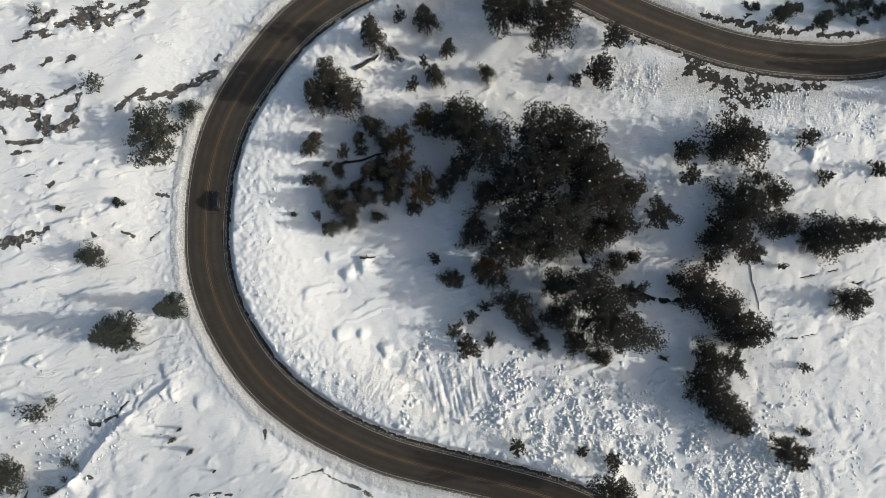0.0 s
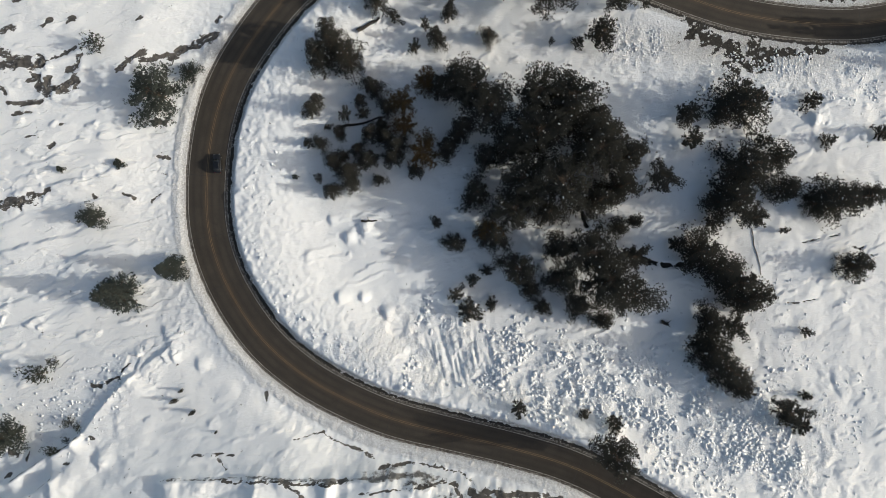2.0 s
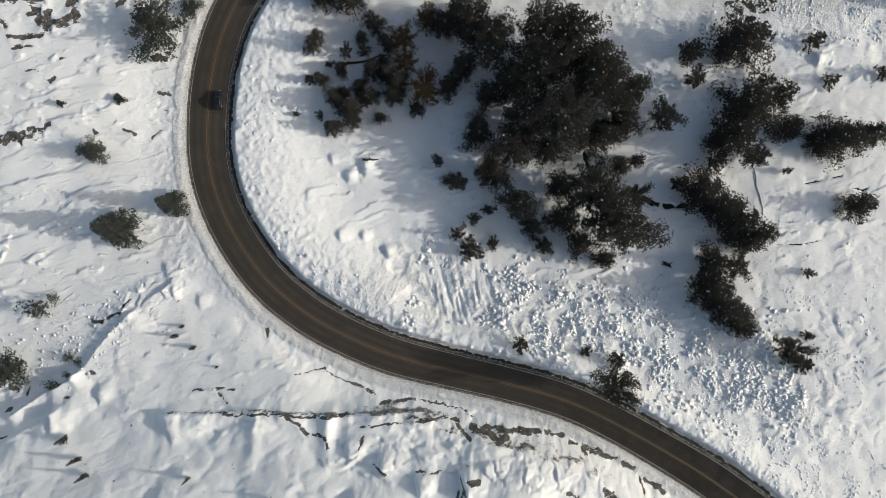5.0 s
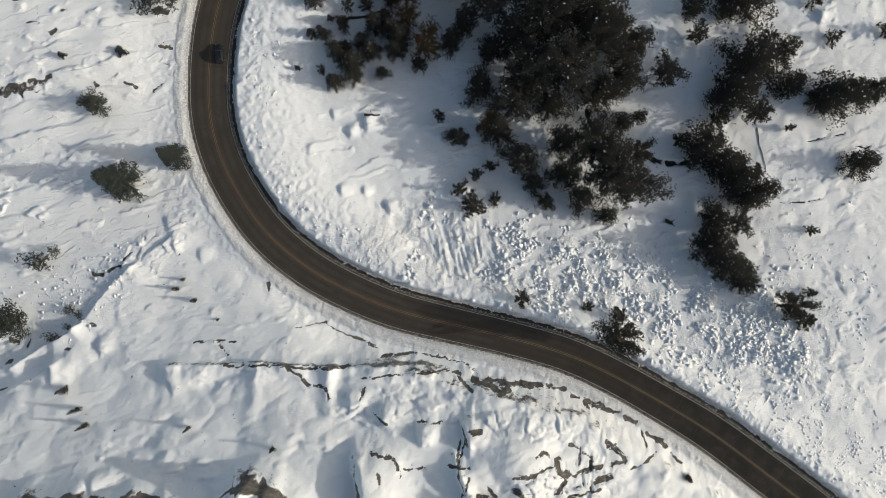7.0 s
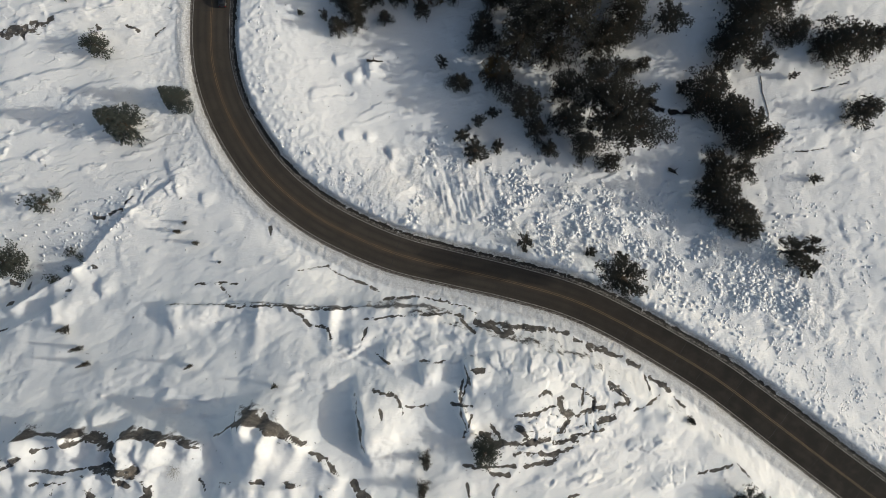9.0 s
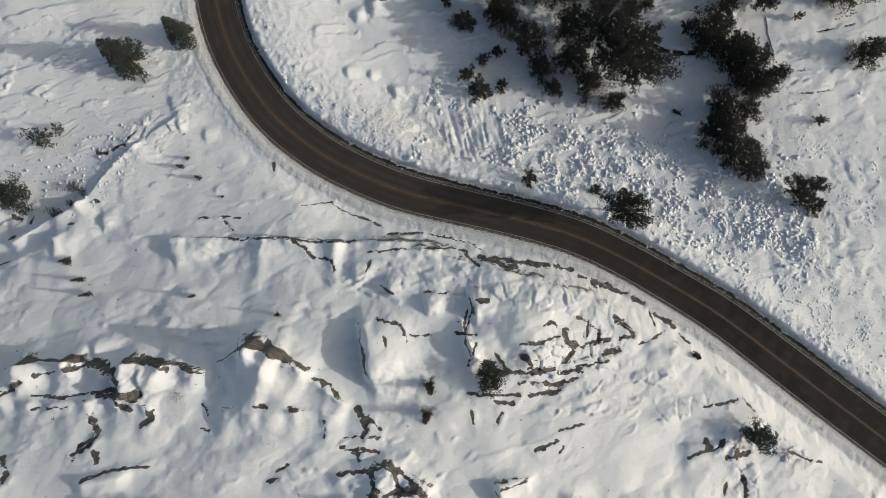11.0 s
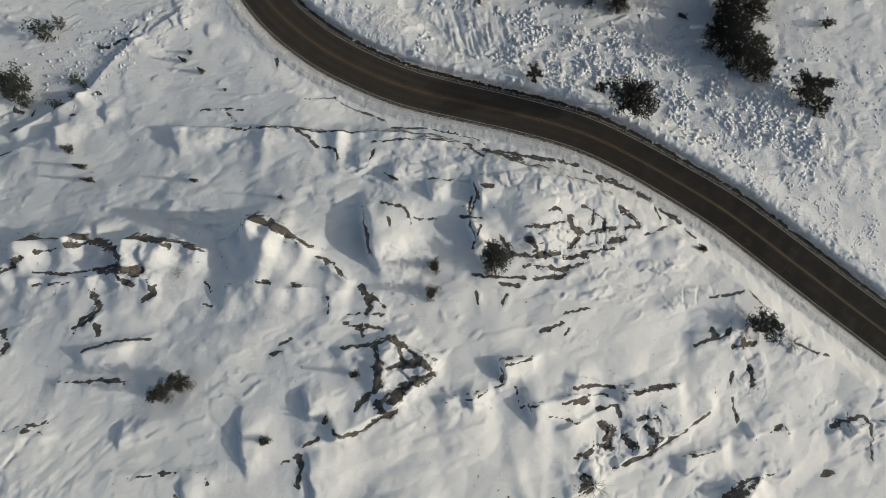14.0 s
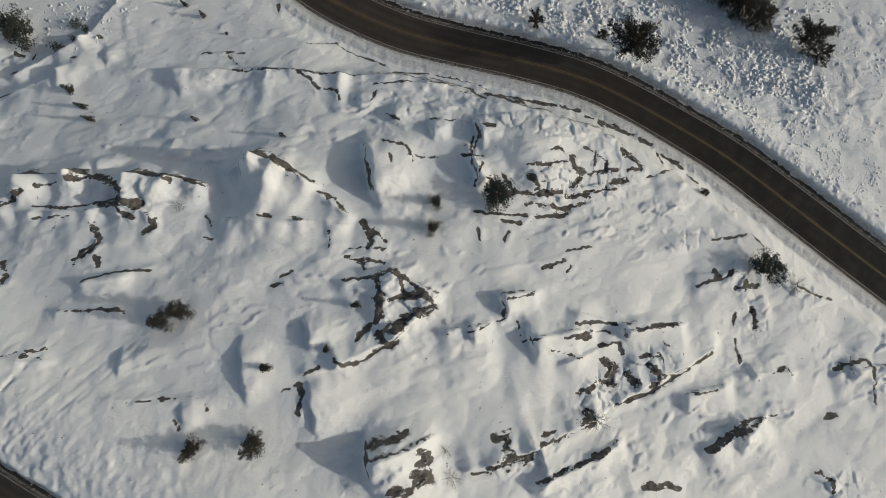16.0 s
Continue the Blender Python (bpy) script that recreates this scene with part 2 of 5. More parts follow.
def facets(x, y, size, seed, lean=0.25, keen=0.3, hard=40):
    """Creased snow: the highest of many small tilted cones, so that planes meet in folds."""
    rs = np.random.RandomState(seed)
    jit, g, tall = rs.uniform(0.05, 0.95, (64, 64, 2)), rs.normal(0, lean, (64, 64, 2)), rs.uniform(0, 0.16, (64, 64))
    g *= np.minimum(1, 0.34 / np.hypot(g[..., 0], g[..., 1]))[..., None]
    wx, wy = wave(x / size * 0.9, y / size * 0.9, seed), wave(x / size * 0.9 + 31, y / size * 0.9, seed + 1)
    x, y = x / size + 0.3 * wx, y / size + 0.3 * wy
    i, j = np.floor(x).astype(int), np.floor(y).astype(int)
    best = np.zeros(x.shape)
    for a in (-1, 0, 1):
        for b in (-1, 0, 1):
            ci, cj = (i + a) & 63, (j + b) & 63
            dx, dy = x - (i + a) - jit[ci, cj, 0], y - (j + b) - jit[ci, cj, 1]
            d = np.sqrt(dx * dx + dy * dy + 0.02)
            best += np.exp(hard * (tall[ci, cj] + g[ci, cj, 0] * dx + g[ci, cj, 1] * dy - keen * 1.6 * d - 3.0 * np.clip(d - 0.72, 0, None) ** 2))
    return np.maximum(np.log(best + 1e-12) / hard, -0.5) * size


def slabs(x, y, size, seed, near_joint=0.05, far_joint=0.24):
    """Fractured rock: tilted plates that stand at odd heights, and how near a point is to a joint between two."""
    rs = np.random.RandomState(seed)
    jit, tall, lean = rs.uniform(0.05, 0.95, (64, 64, 2)), rs.uniform(0.0, 0.42, (64, 64)), rs.normal(0, 0.16, (64, 64, 2))
    wx, wy = fbm(x, y, size * 0.8, 2, seed), fbm(x + 31, y, size * 0.8, 2, seed + 1)
    x, y = x / size + 0.18 * wx, y / size + 0.18 * wy
    i, j = np.floor(x).astype(int), np.floor(y).astype(int)
    one, two, top = np.full(x.shape, 9.0), np.full(x.shape, 9.0), np.zeros(x.shape)
    for a in (-1, 0, 1):
        for b in (-1, 0, 1):
            ci, cj = (i + a) & 63, (j + b) & 63
            dx, dy = x - (i + a) - jit[ci, cj, 0], y - (j + b) - jit[ci, cj, 1]
            d = np.abs(dx) * 0.55 + np.abs(dy) * 0.55 + 0.55 * np.hypot(dx, dy)
            near = d < one
            two = np.where(near, one, np.minimum(two, d))
            one = np.where(near, d, one)
            top = np.where(near, tall[ci, cj] + lean[ci, cj, 0] * dx + lean[ci, cj, 1] * dy, top)
    joint = 1 - smooth(near_joint, far_joint, two - one)
    return size * (top * (1 - joint) + 0.1 * (1 - joint)), joint


def smooth(a, b, v):
    t = np.clip((v - a) / (b - a), 0, 1)
    return t * t * (3 - 2 * t)


# ---- the road: control points x, y, z, lane width ----
LOOP_A = [(260, 112, -25.5, 3.9), (220, 91, -23.8, 3.9), (184, 74, -22.1, 3.9), (150, 60, -20.6, 3.9), (130, 53.5, -19.9, 3.9), (114.5, 50.1, -19.2, 3.9), (104, 48.6, -18.8, 3.9), (89.3, 49.0, -18.2, 3.9), (74.5, 51.1, -17.6, 3.9),
          (59.9, 55.5, -17.0, 3.9), (45.2, 61, -16.2, 3.9), (32, 67, -15.2, 4.0), (15, 72.5, -14.2, 4.2), (0, 73.5, -13.2, 4.3), (-14, 69, -12.4, 4.4)]
LOOP_B = [(-27, 62, -11.7, 4.4), (-37.0, 54.0, -11.0, 4.4), (-46.4, 42, -10.3, 4.4), (-52.9, 30.3, -9.9, 4.4), (-56.5, 17, -9.7, 4.4), (-57.4, 1.5, -9.4, 4.4),
          (-55.6, -9.5, -9.1, 4.4), (-51.1, -19.9, -8.7, 4.4), (-43.7, -30.5, -8.2, 4.4), (-34.9, -38.3, -7.9, 4.3), (-25.5, -43.9, -7.6, 4.2), (-12.9, -49.2, -7.2, 4.1)]
LOOP_C = [(0.5, -52.6, -6.9, 3.9), (14.5, -55.8, -6.5, 3.8), (28.2, -59.7, -6.2, 3.8), (39.8, -65.0, -5.9, 3.8), (54.2, -73.1, -5.7, 4.0), (63.7, -79.1, -5.6, 4.2),
          (76.8, -88.9, -5.5, 4.4), (89.1, -98.2, -5.4, 4.5), (101, -107, -5.4, 4.6), (116, -118, -5.4, 4.6), (135, -131, -5.4, 4.6), (165, -150, -5.4, 4.6), (205, -173, -5.4, 4.6), (250, -196, -5.4, 4.6)]
UPPER = [(-205, -60, 25.0, 3.8), (-170, -79, 27.2, 3.8), (-138, -98, 29.4, 3.8), (-112, -117, 31.0, 3.8), (-95, -129.5, 32.0, 3.8), (-77.7, -139.8, 33.0, 3.8), (-67.6, -145.2, 33.8, 3.8), (-52, -153, 34.8, 3.8), (-36, -160, 36, 3.8), (0, -175, 38.5, 3.8), (45, -193, 41.5, 3.8), (90, -211, 44.5, 3.8)]


def glide(points, step=0.9):
    """A smooth line through the control points."""
    p = np.array(points, float)
    p = np.vstack([2 * p[0] - p[1], p, 2 * p[-1] - p[-2]])
    out = []
    for k in range(1, len(p) - 2):
        n = max(2, int(np.linalg.norm(p[k + 1, :2] - p[k, :2]) / step))
        for t in np.arange(n) / n:
            a, b, c, d = p[k - 1:k + 3]
            out.append(0.5 * (2 * b + (c - a) * t + (2 * a - 5 * b + 4 * c - d) * t * t + (3 * b - a - 3 * c + d) * t ** 3))
    out.append(p[-2])
    q = np.array(out)
    for _ in range(6):
        q[1:-1] = 0.25 * q[:-2] + 0.5 * q[1:-1] + 0.25 * q[2:]
    return q


LINES = [glide(LOOP_A + LOOP_B + LOOP_C), glide(UPPER)]


def beside(x, y, line):
    """Signed distance from a line (positive to its right), its height and lane width there, and the way along it."""
    best = np.full(x.shape, 1e9)
    lat, hz, lw, along = np.full(x.shape, 1e6), np.zeros(x.shape), np.full(x.shape, 4.0), np.zeros(x.shape)
    run = 0.0
    for a, b in zip(line[:-1], line[1:]):
        d = b[:2] - a[:2]
        L = math.hypot(*d)
        near = np.flatnonzero((np.abs(x - (a[0] + b[0]) / 2) < 26) & (np.abs(y - (a[1] + b[1]) / 2) < 26))
        if len(near):
            px, py = x[near] - a[0], y[near] - a[1]
            t = np.clip((px * d[0] + py * d[1]) / (L * L), 0, 1)
            ex, ey = px - t * d[0], py - t * d[1]
            dd = ex * ex + ey * ey
            ok = dd < best[near]
            n = near[ok]
            best[n] = dd[ok]
            lat[n] = np.sqrt(dd[ok]) * np.where(d[0] * ey[ok] - d[1] * ex[ok] > 0, -1, 1)
            hz[n] = a[2] + t[ok] * (b[2] - a[2])
            lw[n] = a[3] + t[ok] * (b[3] - a[3])
            along[n] = run + t[ok] * L
        run += L
    return lat, hz, lw, along


# ---- the hillside: a coarse control net, west to east, each row north to south ----
HILL = np.array([
    [0.4, 2.5, 3.2, 0.0, -3.8, 4.9, 24.0, 43.4, 62.0],
    [-6.2, -2.1, 2.2, -0.4, -9.5, 3.0, 27.7, 45.3, 61.7],
    [-15.0, -10.6, -6.6, -7.7, -9.6, 9.3, 29.2, 42.9, 56.7],
    [-23.4, -18.5, -15.4, -18.2, -14.1, 12.0, 21.9, 33.4, 44.2],
    [-29.4, -22.3, -14.6, -17.2, -18.1, -0.4, 5.7, 12.5, 22.2],
    [-31.7, -24.6, -17.9, -17.4, -20.7, -17.5, -10.4, -4.1, 3.1],
    [-34.1, -28.7, -24.8, -24.8, -27.5, -28.2, -25.1, -20.3, -14.5]])


def weights(t):
    return np.stack([(1 - t) ** 3, 3 * t ** 3 - 6 * t ** 2 + 4, -3 * t ** 3 + 3 * t ** 2 + 3 * t + 1, t ** 3], -1) / 6


def hill(x, y):
    u, v = np.clip((x + 120) / 60, 0, 3.9999), np.clip((80 - y) / 40, 0, 5.9999)
    i, j = u.astype(int), v.astype(int)
    wu, wv = weights(u - i), weights(v - j)
    z = np.zeros(x.shape)
    for a in range(4):
        for b in range(4):
            z += wu[:, a] * wv[:, b] * HILL[i + a, j + b]
    return z


# broad swells: x, y, radius, height
SWELLS = [(15, -79, 9, 4.0), (-35, -84, 8, 2.0), (-11, -137, 6, 3.0), (-24, -57, 7, -2.0), (30, -127, 8, -2.0), (57, -30, 9, -2.0), (-96, -58, 10, -2.0)]
# ledges of rock under the snow: x, y to x, y, height, breadth of the snow behind the lip
LEDGES_A = [(-62.9, -61.0, -42.3, -60.4, 1.5, 6), (-42.3, -60.4, -26, -61.3, 1.8, 7), (-26, -61.3, -3.5, -61.3, 1.7, 6), (-90.8, -92.4, -86, -86.4, 2.5, 6),
            (-86, -86.4, -75.7, -85, 3.1, 7), (-75.7, -85, -68.5, -87.6, 3.1, 7), (-67, -88.9, -65, -85.4, 2.5, 6), (-65, -85.4, -57.9, -85.8, 2.8, 7),
            (-57.9, -85.8, -50.7, -87.4, 2.5, 6), (-46.5, -85.5, -40.3, -81.5, 2.8, 7), (-40.3, -81.5, -35.4, -83.2, 3.4, 7), (-35.4, -83.2, -29.3, -87, 2.9, 7)]
LEDGES_B = [(-83.4, -93.5, -72.1, -93, 1.4, 3), (-72.1, -93, -63.5, -91, 1.6, 3), (-63.5, -91, -59.4, -94, 1.6, 3), (-45, -94.1, -30.7, -94.4, 1.6, 5),
            (-30.7, -94.4, -23, -95.1, 1.6, 4), (-69.1, -106.3, -57.2, -103.4, 0.9, 4), (-72.7, -111.5, -61.1, -111, 0.9, 4), (-27.9, -89.1, -21.8, -93, 1.5, 3),
            (-22.2, -105.9, -12.8, -103.7, 1.6, 4), (-12.8, -103.7, -4.9, -107.8, 1.8, 5), (-2.7, -114.7, 4.6, -113.6, 1.8, 5), (8, -108, 14.8, -107.8, 1.5, 3)]
LEDGES_C = [(14.5, -115.7, 25, -114.9, 2.0, 4), (22.8, -111.6, 32.2, -114.3, 1.6, 3), (33.4, -115.3, 44.9, -114.2, 1.8, 4), (-0.9, -64.9, 2.8, -66.1, 1.5, 3),
            (5.3, -66.6, 13.3, -68.4, 0.9, 3), (16.3, -68.9, 23.6, -68.7, 0.9, 3), (27.5, -71.4, 34.8, -72.8, 0.8, 3), (1.5, -78.4, 4.9, -85.3, 1.5, 4),
            (49.6, -104.4, 60.7, -103.8, 1.2, 4), (14, -141.1, 29.8, -136.1, 3.2, 4), (49.3, -138.2, 61.9, -133.2, 3.0, 4), (81.6, -125.1, 93.3, -123.7, 1.8, 5)]
LEDGES_D = [(58.6, -124.6, 69.8, -124.5, 1.3, 4), (43.8, -128.3, 54.4, -126.6, 1.4, 4), (-15.1, -134.7, -5.9, -132.5, 2.4, 4), (-59.2, -125.1, -45.1, -125.6, 1.0, 4),
            (-80.1, -119, -71.2, -119.4, 1.2, 3), (-69.1, -106.5, -62.1, -105.4, 1.0, 3), (20.2, -120.9, 29.7, -118, 1.6, 3),
            (-85, -53, -74.5, -39.5, 1.8, 7), (-74.5, -39.5, -66.5, -33, 0.8, 4), (-67, -31, -61, -28, 0.5, 3), (-99, -62, -85, -53, 2.6, 7), (-98, -67, -88, -61, 1.4, 5)]
# scarps that face the sun: the rock shows on the south-east side
SCARPS = [(1.6, -138.2, 13.1, -135.4, 1.8, 5), (13.1, -135.4, 26.6, -130.9, 2.0, 5), (26.6, -130.9, 36.4, -126.3, 2.0, 5), (36.4, -126.3, 52.9, -119.4, 1.5, 5),
          (-27.5, -121.7, -21.7, -120.4, 1.2, 4), (-21.7, -120.4, -11.9, -115.7, 2.0, 5), (-11.9, -115.7, -4.5, -108.5, 2.2, 5)]
# granite that breaks through the snow, a few runs with ledge shade painted as rock: half breadth, then x, y along its
# run
OUTCROPS_A = [
    (0.67, -88.9, -92.2, -85.6, -90.1, -84.6, -89.5), (0.4, -82.4, -88.1, -78.2, -87.4), (0.49, -75.1, -87, -72.5, -86, -69.3, -86.6, -64.9, -88.9),
    (0.37, -62.6, -85, -56.5, -86.6), (0.24, -55.7, -85.8, -50.3, -87.6), (0.19, -82.8, -92.1, -77.1, -92.4, -71.8, -91.7, -68.6, -91.2),
    (0.85, -68.6, -91.2, -62.9, -91.1, -61.8, -92.1), (0.37, -65.4, -92.2, -64.2, -93.7, -62.5, -94.2), (0.48, -59.4, -93.7, -58.4, -95.8, -60.1, -97.1),
    (0.19, -82.2, -94.6, -75.3, -94.1), (0.63, -70.3, -95.9, -68.6, -98.6, -69.7, -100.2, -72.5, -102.4), (0.49, -68.4, -101.8, -67.6, -103.3),
    (0.14, -69, -106.1, -64.3, -104.5, -57.4, -104.1),
]
OUTCROPS_B = [
    (0.17, -72, -111.5, -67.3, -111.3, -62.5, -111, -60.4, -111.5), (0.18, -77.9, -118.5, -75, -117.9, -71.7, -117.8), (0.24, -74.6, -118.5, -71.5, -119.1),
    (0.53, -84, -106.6, -83.6, -105.6, -86, -103), (0.28, -37.4, -81.5, -33.2, -84.7, -30.9, -86), (0.28, -32.1, -85.2, -28.8, -86.7),
    (0.33, -27.7, -88.7, -25, -89.8, -21.9, -92.9), (0.23, -38.8, -93.4, -36.2, -93.9), (0.22, -33, -93.6, -29.3, -94.4), (0.18, -49.4, -93.9, -48.1, -95.6),
    (0.17, -49.2, -97.8, -47.1, -98.4), (0.23, -14.2, -80.4, -13.8, -82.9), (0.27, -25.2, -96.5, -25.1, -99.7), (0.55, -19.3, -94.7, -17, -96.4, -17.4, -98.6),
    (0.33, -17, -95.8, -14.2, -98.5),
]
OUTCROPS_C = [
    (0.22, -21.2, -99.7, -17.9, -99.4), (0.22, -16.8, -99.6, -14.2, -99.4), (0.43, -21.9, -101.6, -18.9, -102.1, -18.2, -103.4), (0.22, -17.9, -101.8, -14.6, -102.3),
    (0.26, -22.2, -105.5, -17.5, -105.1, -13.2, -103.8), (0.32, -13.2, -103.8, -10.6, -105.1, -7.4, -107.4, -5, -109),
    (0.73, -15.5, -105.1, -14.9, -107.9, -15.1, -110.9, -15.4, -113), (0.42, -11.1, -105.9, -10.6, -107.5), (0.74, -7.4, -107.9, -5.3, -109.5),
    (0.31, -13.1, -109, -8.9, -107.9), (0.42, -10.5, -108.5, -7.9, -108.9), (0.83, -5, -110.3, -8.9, -111.8, -11.8, -113.4, -14.9, -115),
    (0.62, -16.5, -113.6, -18, -115.1, -18.9, -116), (0.52, -14.9, -115, -12.8, -117, -11.3, -116.5),
]
OUTCROPS_D = [
    (0.31, -11.3, -116.5, -14.8, -118, -17.7, -119.9, -20.5, -120.5, -22.4, -119.3), (0.31, -24.9, -120.6, -27.3, -121.7), (0.33, -33.4, -104.8, -31.8, -104.3),
    (0.16, -35.3, -106.9, -33.1, -106.1), (0.42, -28.7, -123.5, -27.5, -125.3, -27.9, -127.1, -28, -128.5), (0.21, -31, -124.4, -29.9, -124.2),
    (0.41, -14.3, -132.8, -11.1, -131.9, -9.7, -131.6), (0.69, -7.2, -133.4, -5.3, -136, -7.2, -136.3), (0.85, -7.6, -137.5, -5.3, -139, -9, -140.1, -11.7, -140.5),
    (0.32, -43.3, -126.4, -43, -127.2), (0.21, -47.9, -128.9, -46.8, -130.5), (0.16, -54.6, -125.8, -51.2, -125.6, -48.5, -125.5), (0.36, 13.1, -82.2, 17.8, -82.2, 21.8, -81),
]
OUTCROPS_E = [
    (0.31, 18.6, -78.8, 20.7, -78, 21.9, -79.1), (0.5, 23.2, -79.6, 23.9, -82.1, 27.5, -83.6), (0.31, 26.7, -77.4, 29.2, -78.5, 28.3, -81.7),
    (0.38, 29.7, -79.2, 31.6, -80.3, 31, -82.4), (0.37, 33.4, -82.1, 28.2, -83), (0.65, 35.1, -77.5, 37.1, -79.3, 39.5, -81.2), (0.52, 36.1, -81.9, 39.5, -81.8),
    (0.51, 31.9, -85.3, 35.8, -84.5), (0.25, 25.2, -87.5, 32.9, -86.6), (0.59, 10.9, -87.9, 15.6, -88.3, 20.4, -87.6), (0.58, 14.2, -84.5, 16, -86.7),
    (0.46, 8.6, -84.5, 10.3, -86.7), (0.81, 6.3, -86.2, 9.7, -88.5), (0.35, 2.8, -92.1, 7.4, -92.4, 13.2, -92.7),
]
OUTCROPS_F = [
    (0.48, 13.2, -90.1, 18, -90.6, 21.8, -91, 25.9, -89.8), (0.36, 15.6, -92.9, 21.7, -92.2), (0.36, 21.6, -88.7, 26.5, -88), (0.34, 8.5, -93.7, 12, -94.2),
    (0.37, 23.5, -86.3, 24.9, -84.7), (0.18, 4, -75.1, 2.6, -79.8), (0.21, 40.8, -83.6, 43.5, -82.6, 48.9, -80.7), (0.34, 3.4, -95.5, 4, -97.7),
    (0.34, 9.7, -95.9, 8.9, -97.7), (0.35, 16.4, -103.2, 21, -101.7), (0.18, 21.1, -99.8, 27.3, -98.6), (0.17, 21.6, -103.7, 22.2, -102.6),
    (0.4, 50.1, -106.6, 56.6, -104.7, 58.2, -103.3), (0.53, 54.2, -103.6, 54.8, -105.3), (0.21, 54.6, -97, 59.9, -96.3, 62.6, -95.6), (0.17, 64, -95.6, 66.8, -98.7),
]
OUTCROPS_G = [
    (0.41, 58.3, -107.1, 64.2, -106.6), (0.54, 60.8, -105.9, 60.8, -107.7), (0.21, 70, -105.4, 71.2, -102.9), (0.41, 62.4, -111.4, 62.9, -115.5),
    (0.33, 58.2, -111.9, 57.7, -114.8), (0.27, 58.1, -117.8, 58.9, -122.4), (0.23, 73.2, -106.6, 78.8, -109, 82.1, -109.7), (0.22, 9, -108.9, 14.2, -108.2),
    (0.33, 8.6, -110.6, 8.2, -112.3), (0.2, 1.4, -115, 4.8, -113.7, 8.7, -112.8), (0.13, 10.9, -113.4, 11.9, -117, 15.3, -116.1),
    (0.45, 20, -116.2, 24.9, -115.6, 25.6, -116.8, 22.3, -116.5), (0.29, 22.5, -113.6, 27.5, -113.6, 31.1, -114.2), (0.18, 25.4, -115.1, 29.9, -115.9),
    (0.3, 27.6, -118.1, 31.7, -117.8, 32.3, -119.9),
]
OUTCROPS_H = [
    (0.17, 17.1, -118.4, 23.4, -120.3), (0.37, 35, -115.1, 39, -114.5, 44.3, -114.2), (0.25, 41.1, -117.7, 42.2, -118.4), (0.24, 35.5, -120.5, 39.7, -120.4),
    (0.37, 39.6, -119.8, 40.7, -121.4), (0.94, 28.5, -121.6, 30.3, -122.4, 28.9, -123.9), (0.59, 27.1, -124.9, 30.5, -125.5), (0.58, 22.9, -127.2, 25.8, -125.8),
    (0.72, 33, -124, 34.1, -125.6), (0.73, 37.8, -122, 39.3, -124, 39, -126.4), (0.49, 40.2, -124.5, 37.8, -126.4),
    (0.29, 29.7, -129.6, 33, -128.9, 37.8, -127.5, 42.7, -124.9, 52.3, -120.4), (0.68, 24.3, -129.7, 25.3, -131.6, 22.8, -131.8),
    (0.33, 25.3, -132.3, 20.6, -133.8, 14.8, -134.7, 11.8, -136.7),
]
# runs from (14.8, -140.6), (48.8, -138.5), (80.7, -124.6): rock with painted ledge shade
OUTCROPS_I = [
    (0.97, 11.8, -136.9, 8.7, -137.1), (0.64, 8.7, -137.1, 5.6, -138.3), (0.64, 6.2, -133.7, 8.8, -133, 8.1, -134.5), (0.21, 2.1, -139.1, 5.6, -139.2),
    (0.33, 15.1, -133.2, 17.8, -133), (0.19, 46.8, -128, 52.1, -127.3), (0.23, 14.8, -140.6, 21.2, -138.6, 28.1, -136.4), (0.4, 48.8, -138.5, 55.1, -135.4, 57.7, -133.4),
    (0.17, 57.7, -133.4, 65.9, -133.1), (0.35, 65.6, -124.5, 69.1, -123.9, 69.6, -124.6), (0.55, 80.7, -124.6, 85.5, -122.9, 88.3, -122.7),
    (0.33, 89.2, -123, 89.9, -126.5, 90.6, -132.2), (0.6, 78.1, -134, 80.5, -134), (0.52, 73.6, -144.7, 76.9, -146.3, 77.2, -148.4),
]
OUTCROPS_J = [
    (0.51, 35, -144.4, 40, -144, 43.1, -145.7), (0.84, -95.8, 52.4, -93.3, 53.4, -91.1, 55.6), (0.98, -89.6, 52.2, -86.7, 53.8, -84, 52.5),
    (1.96, -84.3, 55.3, -82.4, 56.7, -80.8, 53.8), (0.49, -79.4, 56.9, -78.2, 57.7), (0.65, -79.6, 54.3, -76.2, 56.4, -73.1, 57.9, -71.1, 58.6),
    (0.48, -72.9, 55.4, -71.1, 56.3), (0.67, -96.4, 50, -93.1, 50.7), (0.33, -93.1, 49.4, -90.1, 50.2), (0.34, -99.6, 48.4, -96.9, 48.9), (0.84, -101.8, 41.3, -99.9, 42.6),
    (0.5, -93.2, 43.1, -91.6, 44.2), (0.49, -87.9, 43.7, -86, 45.1), (0.47, -72.6, 44.9, -71.7, 45.8), (0.83, -102.3, 36, -99.8, 35.1, -96.7, 34.8),
]
